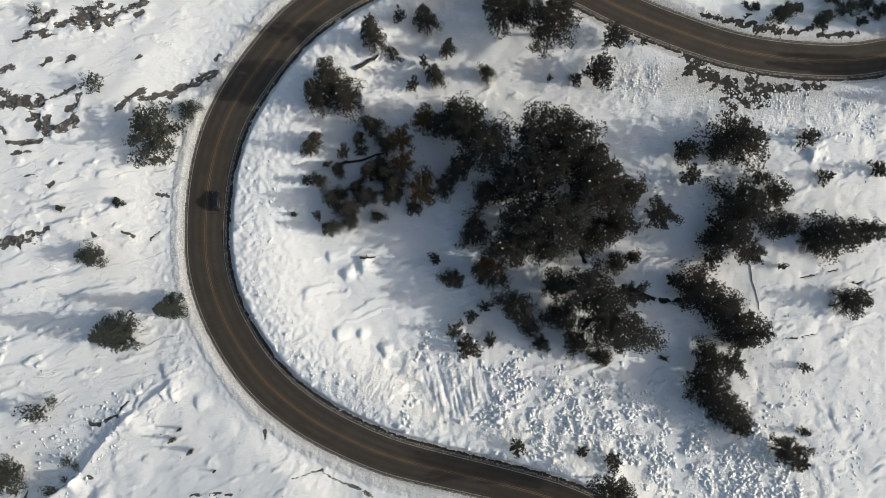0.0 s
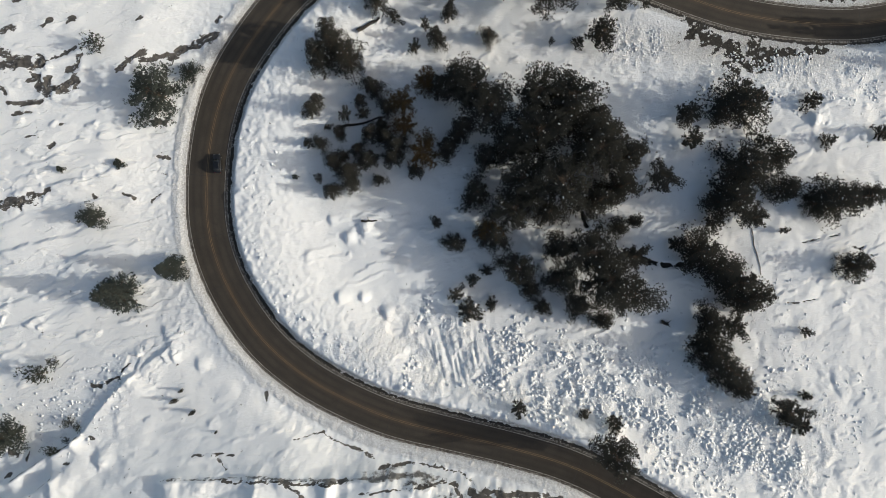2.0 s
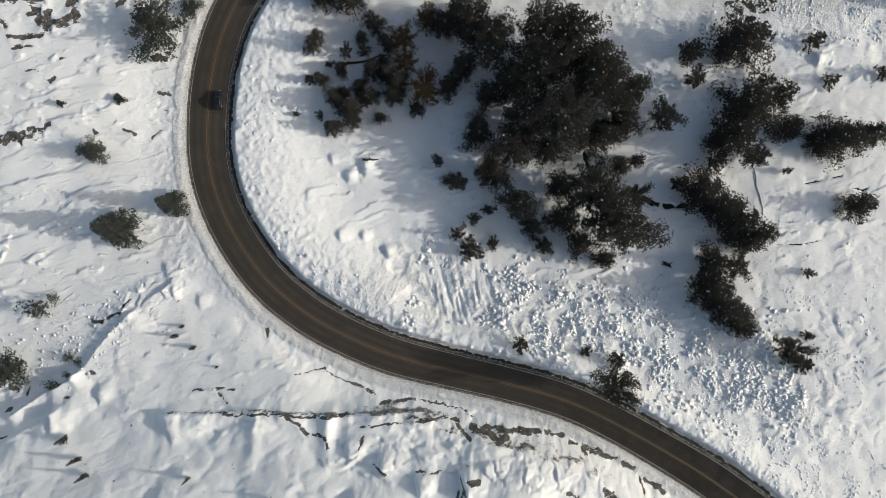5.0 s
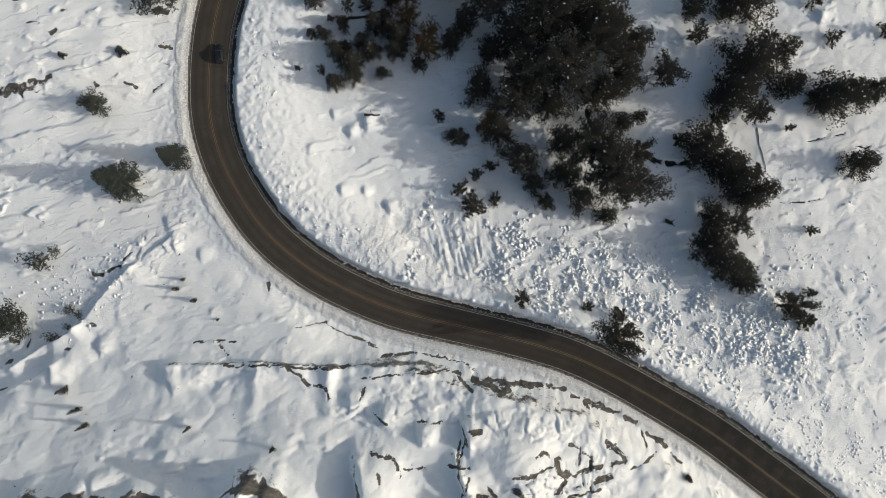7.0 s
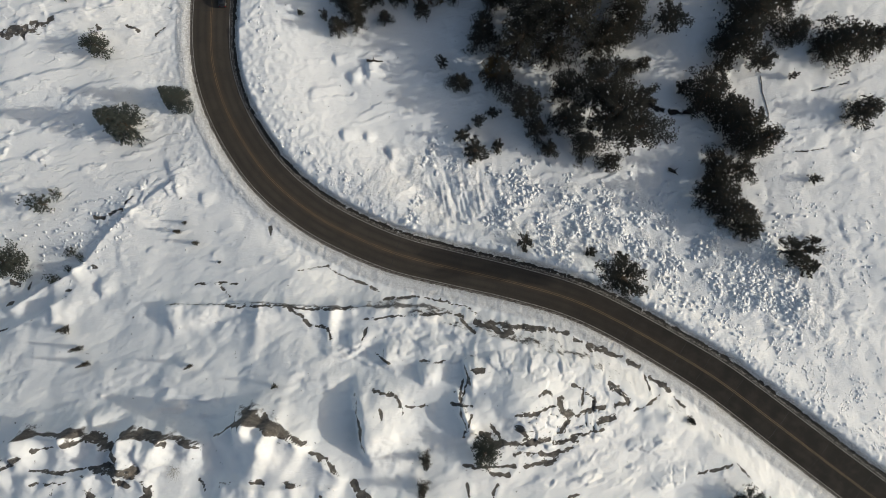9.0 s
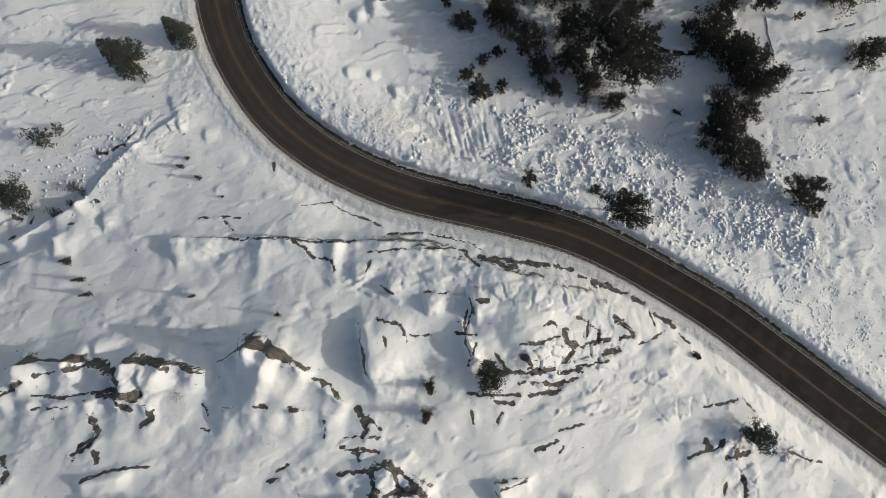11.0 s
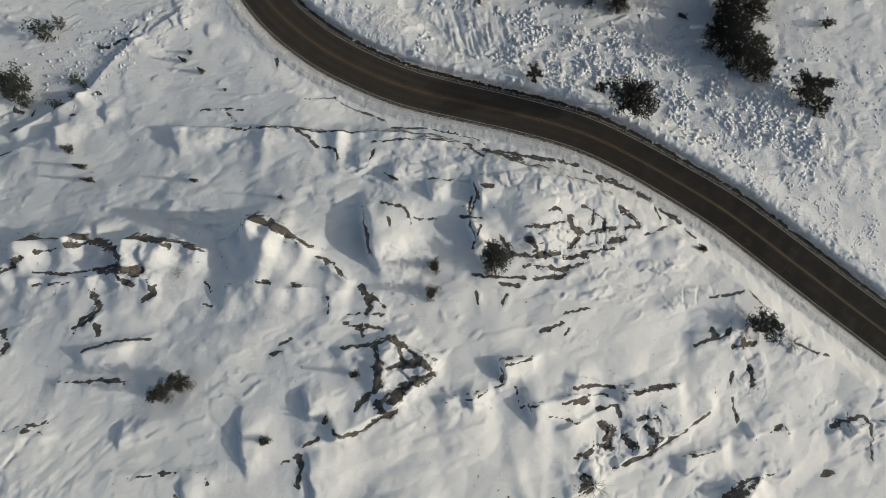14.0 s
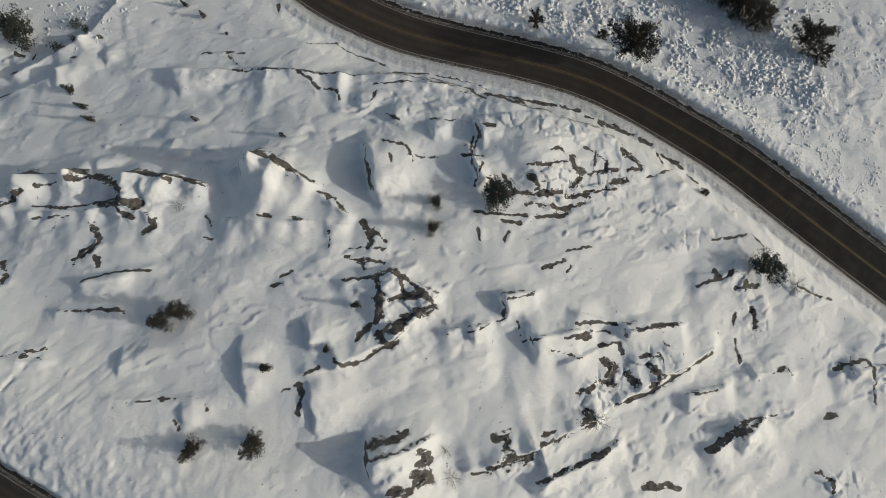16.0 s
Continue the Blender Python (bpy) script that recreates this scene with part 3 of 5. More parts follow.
OUTCROPS_K = [
    (0.99, -102.2, 33.4, -97.7, 33.8), (0.98, -96.6, 33.5, -93.7, 33.2, -93.1, 35.3), (0.4, -93.1, 34.3, -88.9, 36, -86.4, 37.8), (0.64, -85.1, 35.8, -85.7, 33.8, -87.5, 32),
    (0.65, -96.3, 30, -93.6, 30.9), (0.97, -93.6, 28.7, -91.7, 27.9), (0.81, -92.3, 30.3, -91.7, 28.3), (1.12, -90.3, 27.9, -88.1, 28.8, -86.2, 30.5),
    (0.83, -102.3, 28.2, -101.2, 27.3), (0.49, -100.4, 24.6, -96.9, 24.7, -93.6, 25.1), (0.49, -99.3, 22.1, -95.6, 22.7), (0.24, -89.5, 19.9, -87.6, 20.2),
    (0.4, -97, 17.2, -95.1, 17.5), (0.48, -92.1, 14.6, -90.9, 15.3), (0.78, -76.9, 32.7, -74.5, 35.1, -71.5, 37.6),
]
OUTCROPS_L = [
    (0.62, -72, 35.1, -69.2, 36.2, -65.9, 37.4), (0.77, -65.5, 36.4, -61.8, 39.2, -59.1, 40.3), (0.91, -59.1, 40.3, -55.4, 42.4), (0.46, -54.8, 45.9, -54, 47.2),
    (0.61, -70.1, 21.5, -66.8, 21.3), (0.3, -68.4, 13, -65.8, 12.6), (1.3, -103.6, 1.5, -100.8, 2.1, -97.6, 2.1), (0.56, -97, 3.7, -94.5, 3.8, -92.5, 4.8),
    (0.31, -82.8, 3.9, -82.3, 3.1), (0.31, -76.4, 4.2, -73.9, 3.1), (0.3, -70.3, 2.2, -68.4, 3.9), (0.45, -83, -41.1, -80.7, -41.1, -78.7, -39.8, -76.5, -39.1),
    (0.23, -76.2, -37.8, -74.5, -36.1), (0.4, -101.4, -56, -99.1, -56.9), (0.48, -96.4, -57.5, -96.5, -56.2),
]
OUTCROPS_M = [
    (0.23, -86.7, -58, -85.2, -57.7), (0.23, -81.8, -52.2, -80.8, -52.9), (0.48, -100.8, -66.8, -98.7, -66.4), (0.48, -100.8, -61.3, -99.6, -60.7),
    (0.16, -57.9, -56.3, -53.4, -55.9, -48.3, -56.3), (0.16, -52.1, -56.5, -49.4, -59), (0.35, -42.4, -43.5, -42.1, -44.9),
    (0.26, -49.7, -61.1, -37, -60.6, -32, -61.6, -22.3, -61.4), (0.32, -35.6, -61.1, -32.6, -63, -30.9, -64.9), (0.25, -30.9, -64.9, -26.8, -65.4, -26, -67.7),
    (0.21, -35.8, -53.3, -28.6, -52.4, -26, -54.1, -19.3, -56.6, -16.6, -57.9), (0.21, -15.1, -59.7, -7.4, -59.2, -0.8, -60.5, 4.5, -61.8, 7, -63.6),
]
OUTCROPS_N = [
    (0.21, -19.6, -63.7, -12.1, -63, -0.8, -62.6, 3.1, -63.5), (0.25, 2.4, -64, 5.5, -66.7), (0.52, 5.6, -64.6, 9.4, -65.5, 11.2, -66.8, 13.8, -67),
    (0.47, 8.9, -64.7, 16.1, -65.8, 24.2, -66.9, 27.5, -67.8), (0.41, 28.7, -68.8, 30.7, -69.4), (0.69, 31.8, -70.6, 36, -71.4), (0.42, 36.6, -72, 40, -73),
    (0.42, 41.2, -74, 43.9, -75.3), (0.21, 45.1, -76.6, 45.5, -79.8), (0.43, 46.4, -77.8, 51, -80.4), (0.43, 52.1, -82.2, 53.7, -84), (0.19, -18.2, -65.4, -19.2, -68.2),
    (0.18, -16.1, -70.6, -12.8, -72.7), (0.19, -6.8, -72.2, -0.8, -72.2), (0.37, 4.6, -73.5, 7, -73.8),
]
OUTCROPS_O = [
    (0.24, -16.1, -77.4, -11.3, -78.4, -9.5, -81.7), (0.18, -9, -80.7, -4.3, -80.9), (0.18, 2.8, -75.6, 2.2, -78.7, 2.1, -80.6), (0.24, 0.4, -80.3, 4.5, -80.6),
    (0.25, 4.4, -82, 2.8, -86.9),
]
OUTCROPS = OUTCROPS_A + OUTCROPS_B + OUTCROPS_C + OUTCROPS_D + OUTCROPS_E + OUTCROPS_F + OUTCROPS_G + OUTCROPS_H + OUTCROPS_I + OUTCROPS_J + OUTCROPS_K + OUTCROPS_L + OUTCROPS_M + OUTCROPS_N + OUTCROPS_O
# wet earth laid bare beside the pull-out: half breadth, then x, y along its run
WET_EARTH = [
    (1.15, 62.7, 46, 64.5, 46.8), (1, 66.1, 44.7, 69.4, 43.1, 73, 42.1, 74.8, 41.7), (1, 72.2, 40.8, 75.3, 39.1), (1.52, 79.2, 41.2, 81, 39.4), (0.69, 81.8, 40.7, 87, 41),
    (0.69, 88.5, 41, 88.9, 40.9), (0.71, 92.5, 41.6, 96.7, 42.1), (0.84, 77, 37.8, 81, 37.5), (0.66, 73.6, 36.4, 74.5, 36.1), (0.49, 71.1, 38.2, 72, 37.9),
    (0.43, 65.8, 59.4, 72, 58.2, 77.1, 57.4, 80.1, 57.8), (0.35, 77.6, 59.3, 78.7, 60.7), (0.44, 80.1, 56.3, 84.2, 56.1), (0.44, 85.3, 55.3, 88.9, 55.4),
    (0.36, 90.4, 55.3, 94.9, 56.6), (0.37, 96.4, 54.6, 106.7, 55.2), (0.55, 96.9, 58.8, 97.8, 57), (0.35, 78.7, 64, 79, 62.7),
]
# whalebacks with a steep western end: x, y, length, half width, height
HUMPS_A = [(-17.5, -83.5, 8, 7, 4.0, 2.2), (-38.1, -121.0, 5, 4.5, 1.4), (-27.3, -114.9, 4, 2.6, 1.6), (-15.5, -135.0, 5, 2.8, 2.0), (8.5, -110.2, 4, 2.2, 1.6), (2.2, -114.8, 4, 2, 1.2),
           (4, -74.8, 4.5, 3, 2.2), (-5.9, -74.7, 3.5, 2, 1.4), (3.2, -83.1, 5, 3, 1.6), (-61.1, -64.6, 9, 2.2, 0.9), (56.1, -136.1, 5, 3, 1.8), (84.7, -124.6, 4, 2, 1.5),
           (45.2, -129.9, 4, 1.6, 1.0), (60.7, -124.1, 4, 1.6, 1.2), (-13.8, -70.6, 3, 2, 1.0), (-21.2, -68.1, 3, 2, 1.0), (-29, -50.6, 2.5, 1.5, 0.8)]
HUMPS_B = [(-73.1, -83, 5, 1.5, 1.0), (-42.7, -84, 5, 3, 1.6), (-25.6, -127.3, 4, 4, 1.2), (15.1, -137.9, 6, 2.5, 1.4), (32.9, -115.4, 6, 1.6, 1.5), (-46.6, -127.8, 5, 2, 0.9),
           (-59, -119.8, 5, 2, 0.9), (-86.8, -87.9, 6, 3, 1.6), (-61, -88.9, 5, 2.5, 1.5), (13.6, -116.6, 7, 4, 1.2), (-20.2, -4.1, 2.4, 2.0, 1.1), (-24, -6.4, 2.2, 1.6, 0.9),
           (-25.6, -20.8, 2.2, 1.4, 0.9), (-20.2, -20.8, 1.6, 1.2, 0.7), (-14.6, -25, 2.2, 1.7, 1.1), (-20, 36.0, 7, 3, 1.4), (93.6, 23.9, 2.4, 1.8, 0.9)]
HUMPS_C = [(-43, -35.2, 2.4, 1.6, 0.9), (-36.6, -33.6, 2, 1.2, 0.8), (-45.5, -29.5, 2.5, 1.8, 0.8), (99.0, -43.4, 6, 3, 0.3), (-33.5, -11, 2.5, 1.6, 0.5), (-28, -2.0, 2, 1.2, 0.6),
           (-64.5, -33.5, 3, 2.5, 0.6), (-66.5, -29.0, 3, 2, 0.5), (-58.5, -36.5, 2.5, 1.6, 0.5), (-88, -62, 5, 3, 1.0), (-79, -57, 4, 2.5, 0.7)]
# fields of shattered granite: x, y, radii, turn, how bare
STONE_FIELDS = [(4, -63.8, 27, 2.0, -9, 0.13), (-71, -36, 16, 4.5, 39, 0.09), (-8, -70, 20, 5.5, -3, 0.04), (24, -74, 16, 4, -10, 0.13), (-66, -88, 20, 4, 2, 0.0), (24, -85, 15, 5.5, 6, 0.38), (62, -104, 9, 3.5, 5, 0.3), (49, -97, 8, 2.2, 12, 0.14), (44, -90, 5, 2, 8, 0.12), (72, -106, 8, 3, -28, 0.16), (-10.5, -110, 6, 6, 20, 0.15), (31, -125.5, 13, 4.5, 25, 0.24),
                (10, -137, 7, 3, 15, 0.2), (79, -148, 5, 4, 0, 0.2), (-66, -93, 6, 3, 10, 0.12), (63, -113, 4, 7, 0, 0.15)]
# dark cuts in the snow where meltwater runs or a ledge is undercut, their shade painted in earth colour
CREEK = [(46.2, -9.5), (49.6, -11.1), (52.7, -12.4), (56.4, -13.3), (60.7, -13.0)]
CREEK_UP = [(35.1, 0.1), (36.0, -3.0), (37.7, -5.6), (40.6, -7.1)]
CUT_EAST = [(84.9, -23.0), (90.8, -22.8), (96.8, -21.7)]
CUT_SMALL = [(91.8, -7.4), (96.5, -6.4), (101.0, -5.4), (104.2, -3.0)]
CUT_TINY = [(104.0, -8.3), (107.1, -9.0), (108.6, -8.1)]
CUT_SHADE = [(49.6, 15.9), (53.9, 15.5), (59.7, 16.6)]


def ledge(x, y, z, stone, spec, flip):
    """A step in the snow: a bank that steepens to a broken lip of rock, and a tread that falls away behind it."""
    x0, y0, x1, y1, h, back = spec
    dx, dy = x1 - x0, y1 - y0
    L = math.hypot(dx, dy)
    reach = L / 2 + back * 3 + 6
    n = np.flatnonzero((np.abs(x - (x0 + x1) / 2) < reach) & (np.abs(y - (y0 + y1) / 2) < reach))
    px, py = x[n] - x0, y[n] - y0
    s = (px * dx + py * dy) / L
    v = (px * dy - py * dx) / L
    v = v + 0.7 * fbm(x[n], y[n], 7.0, 2, 3) + 0.3 * fbm(x[n], y[n], 1.3, 2, 4)
    if flip:
        v = -v
    wide = 0.5 + 0.95 * h
    ends = smooth(-2.5, 0.8, s) * smooth(-2.5, 0.8, L - s) * (0.72 + 0.28 * smooth(-0.22, 0.12, fbm(x[n] * 1.0, y[n] * 0.4, 8.0, 2, 6)))
    t = np.clip((v + wide) / wide, 0, 1)
    face = 0.45 * t ** 1.5 * (1.6 - 0.6 * t) + 0.55 * smooth(-0.45, 0.05, v)
    tail = np.exp(-np.clip(v, 0, None) / back * 1.2)
    z[n] = np.maximum(z[n], z[n] + h * ends * face * tail)
    lip = np.exp(-((v + 0.22) / (0.42 if flip else 0.36)) ** 2) * ends * smooth(-0.34 if flip else -0.14, 0.06 if flip else 0.20, fbm(x[n], y[n], 3.2, 2, 10))
    stone[n] = np.maximum(stone[n], min(0.85, 0.30 + 0.22 * h) * lip)


def outcrop(x, y, z, stone, spec):
    """A run of bare granite on the shaded flank of a low rib under the snow."""
    w, pts = max(0.2, spec[0]), list(zip(spec[1::2], spec[2::2]))
    for (x0, y0), (x1, y1) in zip(pts[:-1], pts[1:]):
        reach = 3.5 + 2 * w
        n = np.flatnonzero((x > min(x0, x1) - reach) & (x < max(x0, x1) + reach) & (y > min(y0, y1) - reach) & (y < max(y0, y1) + reach))
        L2 = (x1 - x0) ** 2 + (y1 - y0) ** 2 + 1e-6

        def away(ax, ay):
            t = np.clip(((ax - x0) * (x1 - x0) + (ay - y0) * (y1 - y0)) / L2, 0, 1)
            return np.hypot(ax - x0 - t * (x1 - x0), ay - y0 - t * (y1 - y0))

        wx, wy = x[n] + 0.5 * fbm(x[n], y[n], 1.4, 3, 2), y[n] + 0.5 * fbm(x[n] + 60, y[n], 1.4, 3, 4)
        near = away(wx, wy)
        f = np.clip(1 - 0.5 * near / (w * (0.45 + 1.0 * smooth(-0.35, 0.35, fbm(x[n], y[n], 2.4, 3, 9)))), 0, 1)
        back = away(wx - 0.5 * (0.4 + 0.7 * w), wy + 0.85 * (0.4 + 0.7 * w))
        rib = (0.12 + 0.22 * min(w, 1.0)) * np.exp(-(back / (0.6 + 0.9 * w)) ** 2)
        z[n] += np.clip(rib - 1.2 * stone[n], 0, None) - 0.12 * smooth(0.4, 0.7, f) * (stone[n] < 0.3)
        stone[n] = np.maximum(stone[n], f)


def hump(x, y, z, spec):
    x0, y0, length, width, h, *ramp = spec
    reach = length * 2.5 + width + 2
    n = np.flatnonzero((np.abs(x - x0) < reach) & (np.abs(y - y0) < reach))
    px, py = x[n] - x0, y[n] - y0
    warp = 0.32 * min(width, 3.0)
    a = px * 0.97 + py * 0.24 + warp * fbm(x[n], y[n], 3.2, 3, 2)
    b = py * 0.97 - px * 0.24 + warp * fbm(x[n] + 50, y[n], 3.2, 3, 4)
    f = smooth(-ramp[0] if ramp else -0.95, 0.2, a) * np.exp(-(np.clip(a, 0, None) / length) ** 2) * np.exp(-np.abs(b / width) ** 3)
    z[n] += 1.25 * h * f


def trench(x, y, z, bare, points, width, depth):
    for (x0, y0), (x1, y1) in zip(points[:-1], points[1:]):
        n = np.flatnonzero((np.abs(x - (x0 + x1) / 2) < 8) & (np.abs(y - (y0 + y1) / 2) < 8))
        L2 = (x1 - x0) ** 2 + (y1 - y0) ** 2
        t = np.clip(((x[n] - x0) * (x1 - x0) + (y[n] - y0) * (y1 - y0)) / L2, 0, 1)
        d = np.hypot(x[n] - x0 - t * (x1 - x0), y[n] - y0 - t * (y1 - y0)) + 0.5 * width * fbm(x[n], y[n], 1.6, 3, 8)
        f = (1 - smooth(width * 0.5, width * 1.1, d)) * smooth(-0.30, 0.05, fbm(x[n], y[n], 3.0, 2, 7))
        dig = depth * f
        z[n] -= np.clip(dig - bare[n] * depth, 0, None)
        # earth colour laid in the cut stands in for its shade too
        bare[n] = np.maximum(bare[n], f)


# ski and foot tracks on the smooth snow: x, y to x, y
TRACKS = [(-77.5 + 1.05 * k + 0.4 * math.sin(5.1 * k), -133.0 + 1.3 * math.sin(2.3 * k), -62.0 + 0.9 * k + 0.8 * math.sin(3.7 * k), -116.5 + 1.6 * math.sin(1.9 * k)) for k in range(8)]
TRACKS += [(-79.0, -127.5 - 1.1 * k, -70.0 - 0.8 * k, -115.5 - 0.3 * k) for k in range(4)] + [(-45.6, -111.5, -44.5, -117), (-44.5, -117, -40.5, -121), (-40.5, -121, -40.0, -127)]


def groove(x, y, z, x0, y0, x1, y1, deep, wide):
    n = np.flatnonzero((np.abs(x - (x0 + x1) / 2) < abs(x1 - x0) / 2 + 1) & (np.abs(y - (y0 + y1) / 2) < abs(y1 - y0) / 2 + 1))
    L = math.hypot(x1 - x0, y1 - y0)
    px, py = x[n] - x0, y[n] - y0
    t = np.clip((px * (x1 - x0) + py * (y1 - y0)) / (L * L), 0, 1)
    d = np.hypot(px - t * (x1 - x0), py - t * (y1 - y0)) + 0.15 * fbm(x[n], y[n], 2.5, 2, 4)
    z[n] -= deep * np.exp(-(d / wide) ** 2) * smooth(-0.3, 0.1, fbm(x[n], y[n], 1.5, 2, 6))


def terraces(x, y, across, period, warp, sharp, seed):
    """Steps that climb southward: a steep riser, then an almost level tread."""
    q = (-across + warp * fbm(x, y, period * 2.2, 4, seed)) / period
    k = np.floor(q)
    f = q - k
    tall = 0.5 + 0.5 * np.sin(k * 12.9898 + seed)
    return (smooth(0, sharp, f) - f) * tall


def crusts(u, v, seed):
    """Short crescents of wind crust: thin steps that start and end within a few metres."""
    a = 0.55 * terraces(u, v, v, 2.6, 2.4, 0.10, seed) * smooth(0.10, 0.24, fbm(u / 2.0, v, 4.0, 2, seed + 3))
    b = 0.36 * terraces(u, v, v + 0.4 * u, 1.7, 1.6, 0.14, seed + 5) * smooth(0.12, 0.26, fbm(u / 1.6, v, 2.6, 2, seed + 6))
    return a + b


def land(x, y):
    """Height of the snow; how dirty, bare, stony, steep-rocky and rough it is."""
    z = hill(x, y)
    for sx, sy, r, h in SWELLS:
        z += h * np.exp(-((x - sx) ** 2 + (y - sy) ** 2) / (r * r))
    z += 0.085 * np.clip(x - 55, 0, 60) * smooth(-25, -60, y) - 0.03 * np.clip(-50 - x, 0, 70) * smooth(-40, -15, y)
    lat, hz, lw, along = beside(x, y, LINES[0])
    lat2, hz2, lw2, along2 = beside(x, y, LINES[1])
    far = smooth(150, 400, np.hypot(x, y + 40))
    south = smooth(-50, -64, y + 0.42 * np.clip(x - 10, 0, None) - 0.25 * np.clip(-x - 40, 0, 30)) * (1 - far)
    west = smooth(-58, -64, x) * (1 - south)
    inside = (1 - west) * (1 - south)
    bare, stone = np.zeros(x.shape), np.zeros(x.shape)
    # wind-packed streaks that run a little north of east
    u, v = x * 0.966 + y * 0.26, -x * 0.26 + y * 0.966
    strong = np.zeros(x.shape)
    n = np.flatnonzero(west > 0)
    xn, yn, un, vn = x[n], y[n], u[n], v[n]
    z[n] += west[n] * (0.09 * fbm(un / 5.0, vn, 2.0, 4, 1, 0.5) + 0.5 * fbm(un / 1.8, vn, 12, 3, 2) + 0.13 * facets(un / 3.4, vn, 3.4, 31, 0.2, hard=60) * (0.4 + fbm(xn, yn, 15, 2, 9)))
    z[n] += west[n] * 0.7 * terraces(xn, yn, vn, 6.0, 3.0, 0.07, 3) * smooth(-0.1, 0.2, fbm(xn, yn, 14, 2, 9))
    z[n] += west[n] * crusts(un, vn, 2)
    n = np.flatnonzero((inside > 0) & (np.hypot(x, y + 40) < 220))
    xn, yn, un, vn = x[n], y[n], u[n], v[n]
    z[n] += inside[n] * (0.42 * fbm(xn, yn, 9, 3, 4) + 0.05 * fbm(xn, yn, 2.4, 3, 6, 0.5) + 0.25 * facets(un / 1.4, vn, 3.0, 33, 0.25) * smooth(-0.05, 0.3, fbm(xn, yn, 12, 2, 3)) + 0.07 * facets(un, vn, 1.3, 38, 0.35) * smooth(-0.1, 0.3, fbm(xn, yn, 8, 2, 7)))
    z[n] += inside[n] * 0.7 * crusts(un, vn, 1)
    z[n] += inside[n] * smooth(56, 75, xn) * (0.16 * fbm(xn, yn, 6, 3, 2) + 0.12 * facets(un / 1.4, vn, 4.0, 34, 0.3, hard=60))
    n = np.flatnonzero(south > 0)
    xn, yn, un, vn, sn = x[n], y[n], u[n], v[n], south[n]
    strong[n] = smooth(-0.15, 0.22, fbm(un / 1.6, vn, 17, 2, 5))
    calm = 1 - 0.75 * smooth(-98, -112, yn) * smooth(-18, -34, xn)
    sg = strong[n] * calm
    z[n] += sn * (1.0 * fbm(un / 1.5, vn, 13, 3, 8) + 0.07 * fbm(xn, yn, 1.8, 3, 9, 0.55))
    z[n] += sn * (0.22 * calm * facets(un / 1.5, vn, 8.5, 35, 0.24, hard=70) + (0.08 * calm + 0.28 * sg) * facets(un / 1.8, vn, 3.2, 36, 0.28, hard=70) + (0.05 * calm + 0.20 * sg) * facets(un / 1.6, vn, 1.35, 37, 0.35, hard=45) + 0.16 * smooth(0.0, 0.3, fbm(xn, yn, 9, 3, 2)) * facets(un / 1.3, vn, 0.9, 39, 0.4, hard=45))
    z[n] += sn * sg * (0.7 * terraces(xn, yn, vn, 9.5, 2.6, 0.30, 1) + 0.2 * terraces(xn, yn, vn, 3.6, 0.9, 0.4, 7))
    z[n] += sn * (0.5 + 0.6 * sg) * crusts(un, vn, 4)
    # fields of frost-shattered granite
    for fx, fy, ra, rb, turn, much in STONE_FIELDS:
        n = np.flatnonzero((np.abs(x - fx) < 1.6 * ra) & (np.abs(y - fy) < 1.6 * ra))
        c, q = math.cos(radians(turn)), math.sin(radians(turn))
        px, py = (x[n] - fx) * c + (y[n] - fy) * q, (y[n] - fy) * c - (x[n] - fx) * q
        f = smooth(1.25, 0.5, np.sqrt((px / ra) ** 2 + (py / rb) ** 2) + 0.35 * fbm(x[n], y[n], 5, 2, 6))
        plate, joint = slabs(x[n] * 0.75, y[n], 2.6, 41, 0.02, 0.12)
        chip, gap = slabs(x[n] * 0.8 + 40, y[n], 1.25, 42, 0.02, 0.14)
        z[n] += f * (0.3 + min(0.5, 3 * much)) * (0.7 * plate + 0.35 * chip)
        stone[n] = np.maximum(stone[n], f * (0.7 * much + min(1.0, 2.2 * much) * np.maximum(0.62 * joint, 0.45 * gap)))
    for x0, y0, x1, y1, h, back in LEDGES_A:
        ledge(x, y, z, stone, (x0, y0, x1, y1, 1.35 * h, back), False)
    for spec in LEDGES_B + LEDGES_C + LEDGES_D:
        ledge(x, y, z, stone, spec, False)
    for spec in SCARPS:
        ledge(x, y, z, stone, spec, True)
    for spec in HUMPS_A + HUMPS_B + HUMPS_C:
        hump(x, y, z, spec)
    # clods of ploughed and slid snow on the bank between the pines and the road
    t = np.clip(((x + 14) * 100 + (y + 32) * -27) / (100 ** 2 + 27 ** 2), 0, 1)
    off = np.hypot(x + 14 - t * 100, y + 32 + t * 27)
    clod = (1 - smooth(6, 15, off + 6 * fbm(x, y, 9, 3, 10))) * (0.25 + 0.75 * smooth(-0.15, 0.2, fbm(x, y, 6, 2, 3)))
    n = np.flatnonzero(clod > 0)
    big, chip = slabs(x[n], y[n], 2.1, 21, 0.02, 0.10)[0], slabs(x[n] + 40, y[n], 1.1, 22, 0.02, 0.12)[0]
    z[n] += clod[n] * (0.3 * big + 0.3 * chip + 0.1 * facets(x[n], y[n], 1.9, 22, 0.4))
    slide = np.exp(-(((x - 3) / 8) ** 2 + ((y + 35) / 6) ** 2))
    n = np.flatnonzero(slide > 0.05)
    z[n] += slide[n] * 1.1 * fbm((x[n] + 0.25 * y[n]), y[n] / 6, 1.3, 4, 9, 0.6)
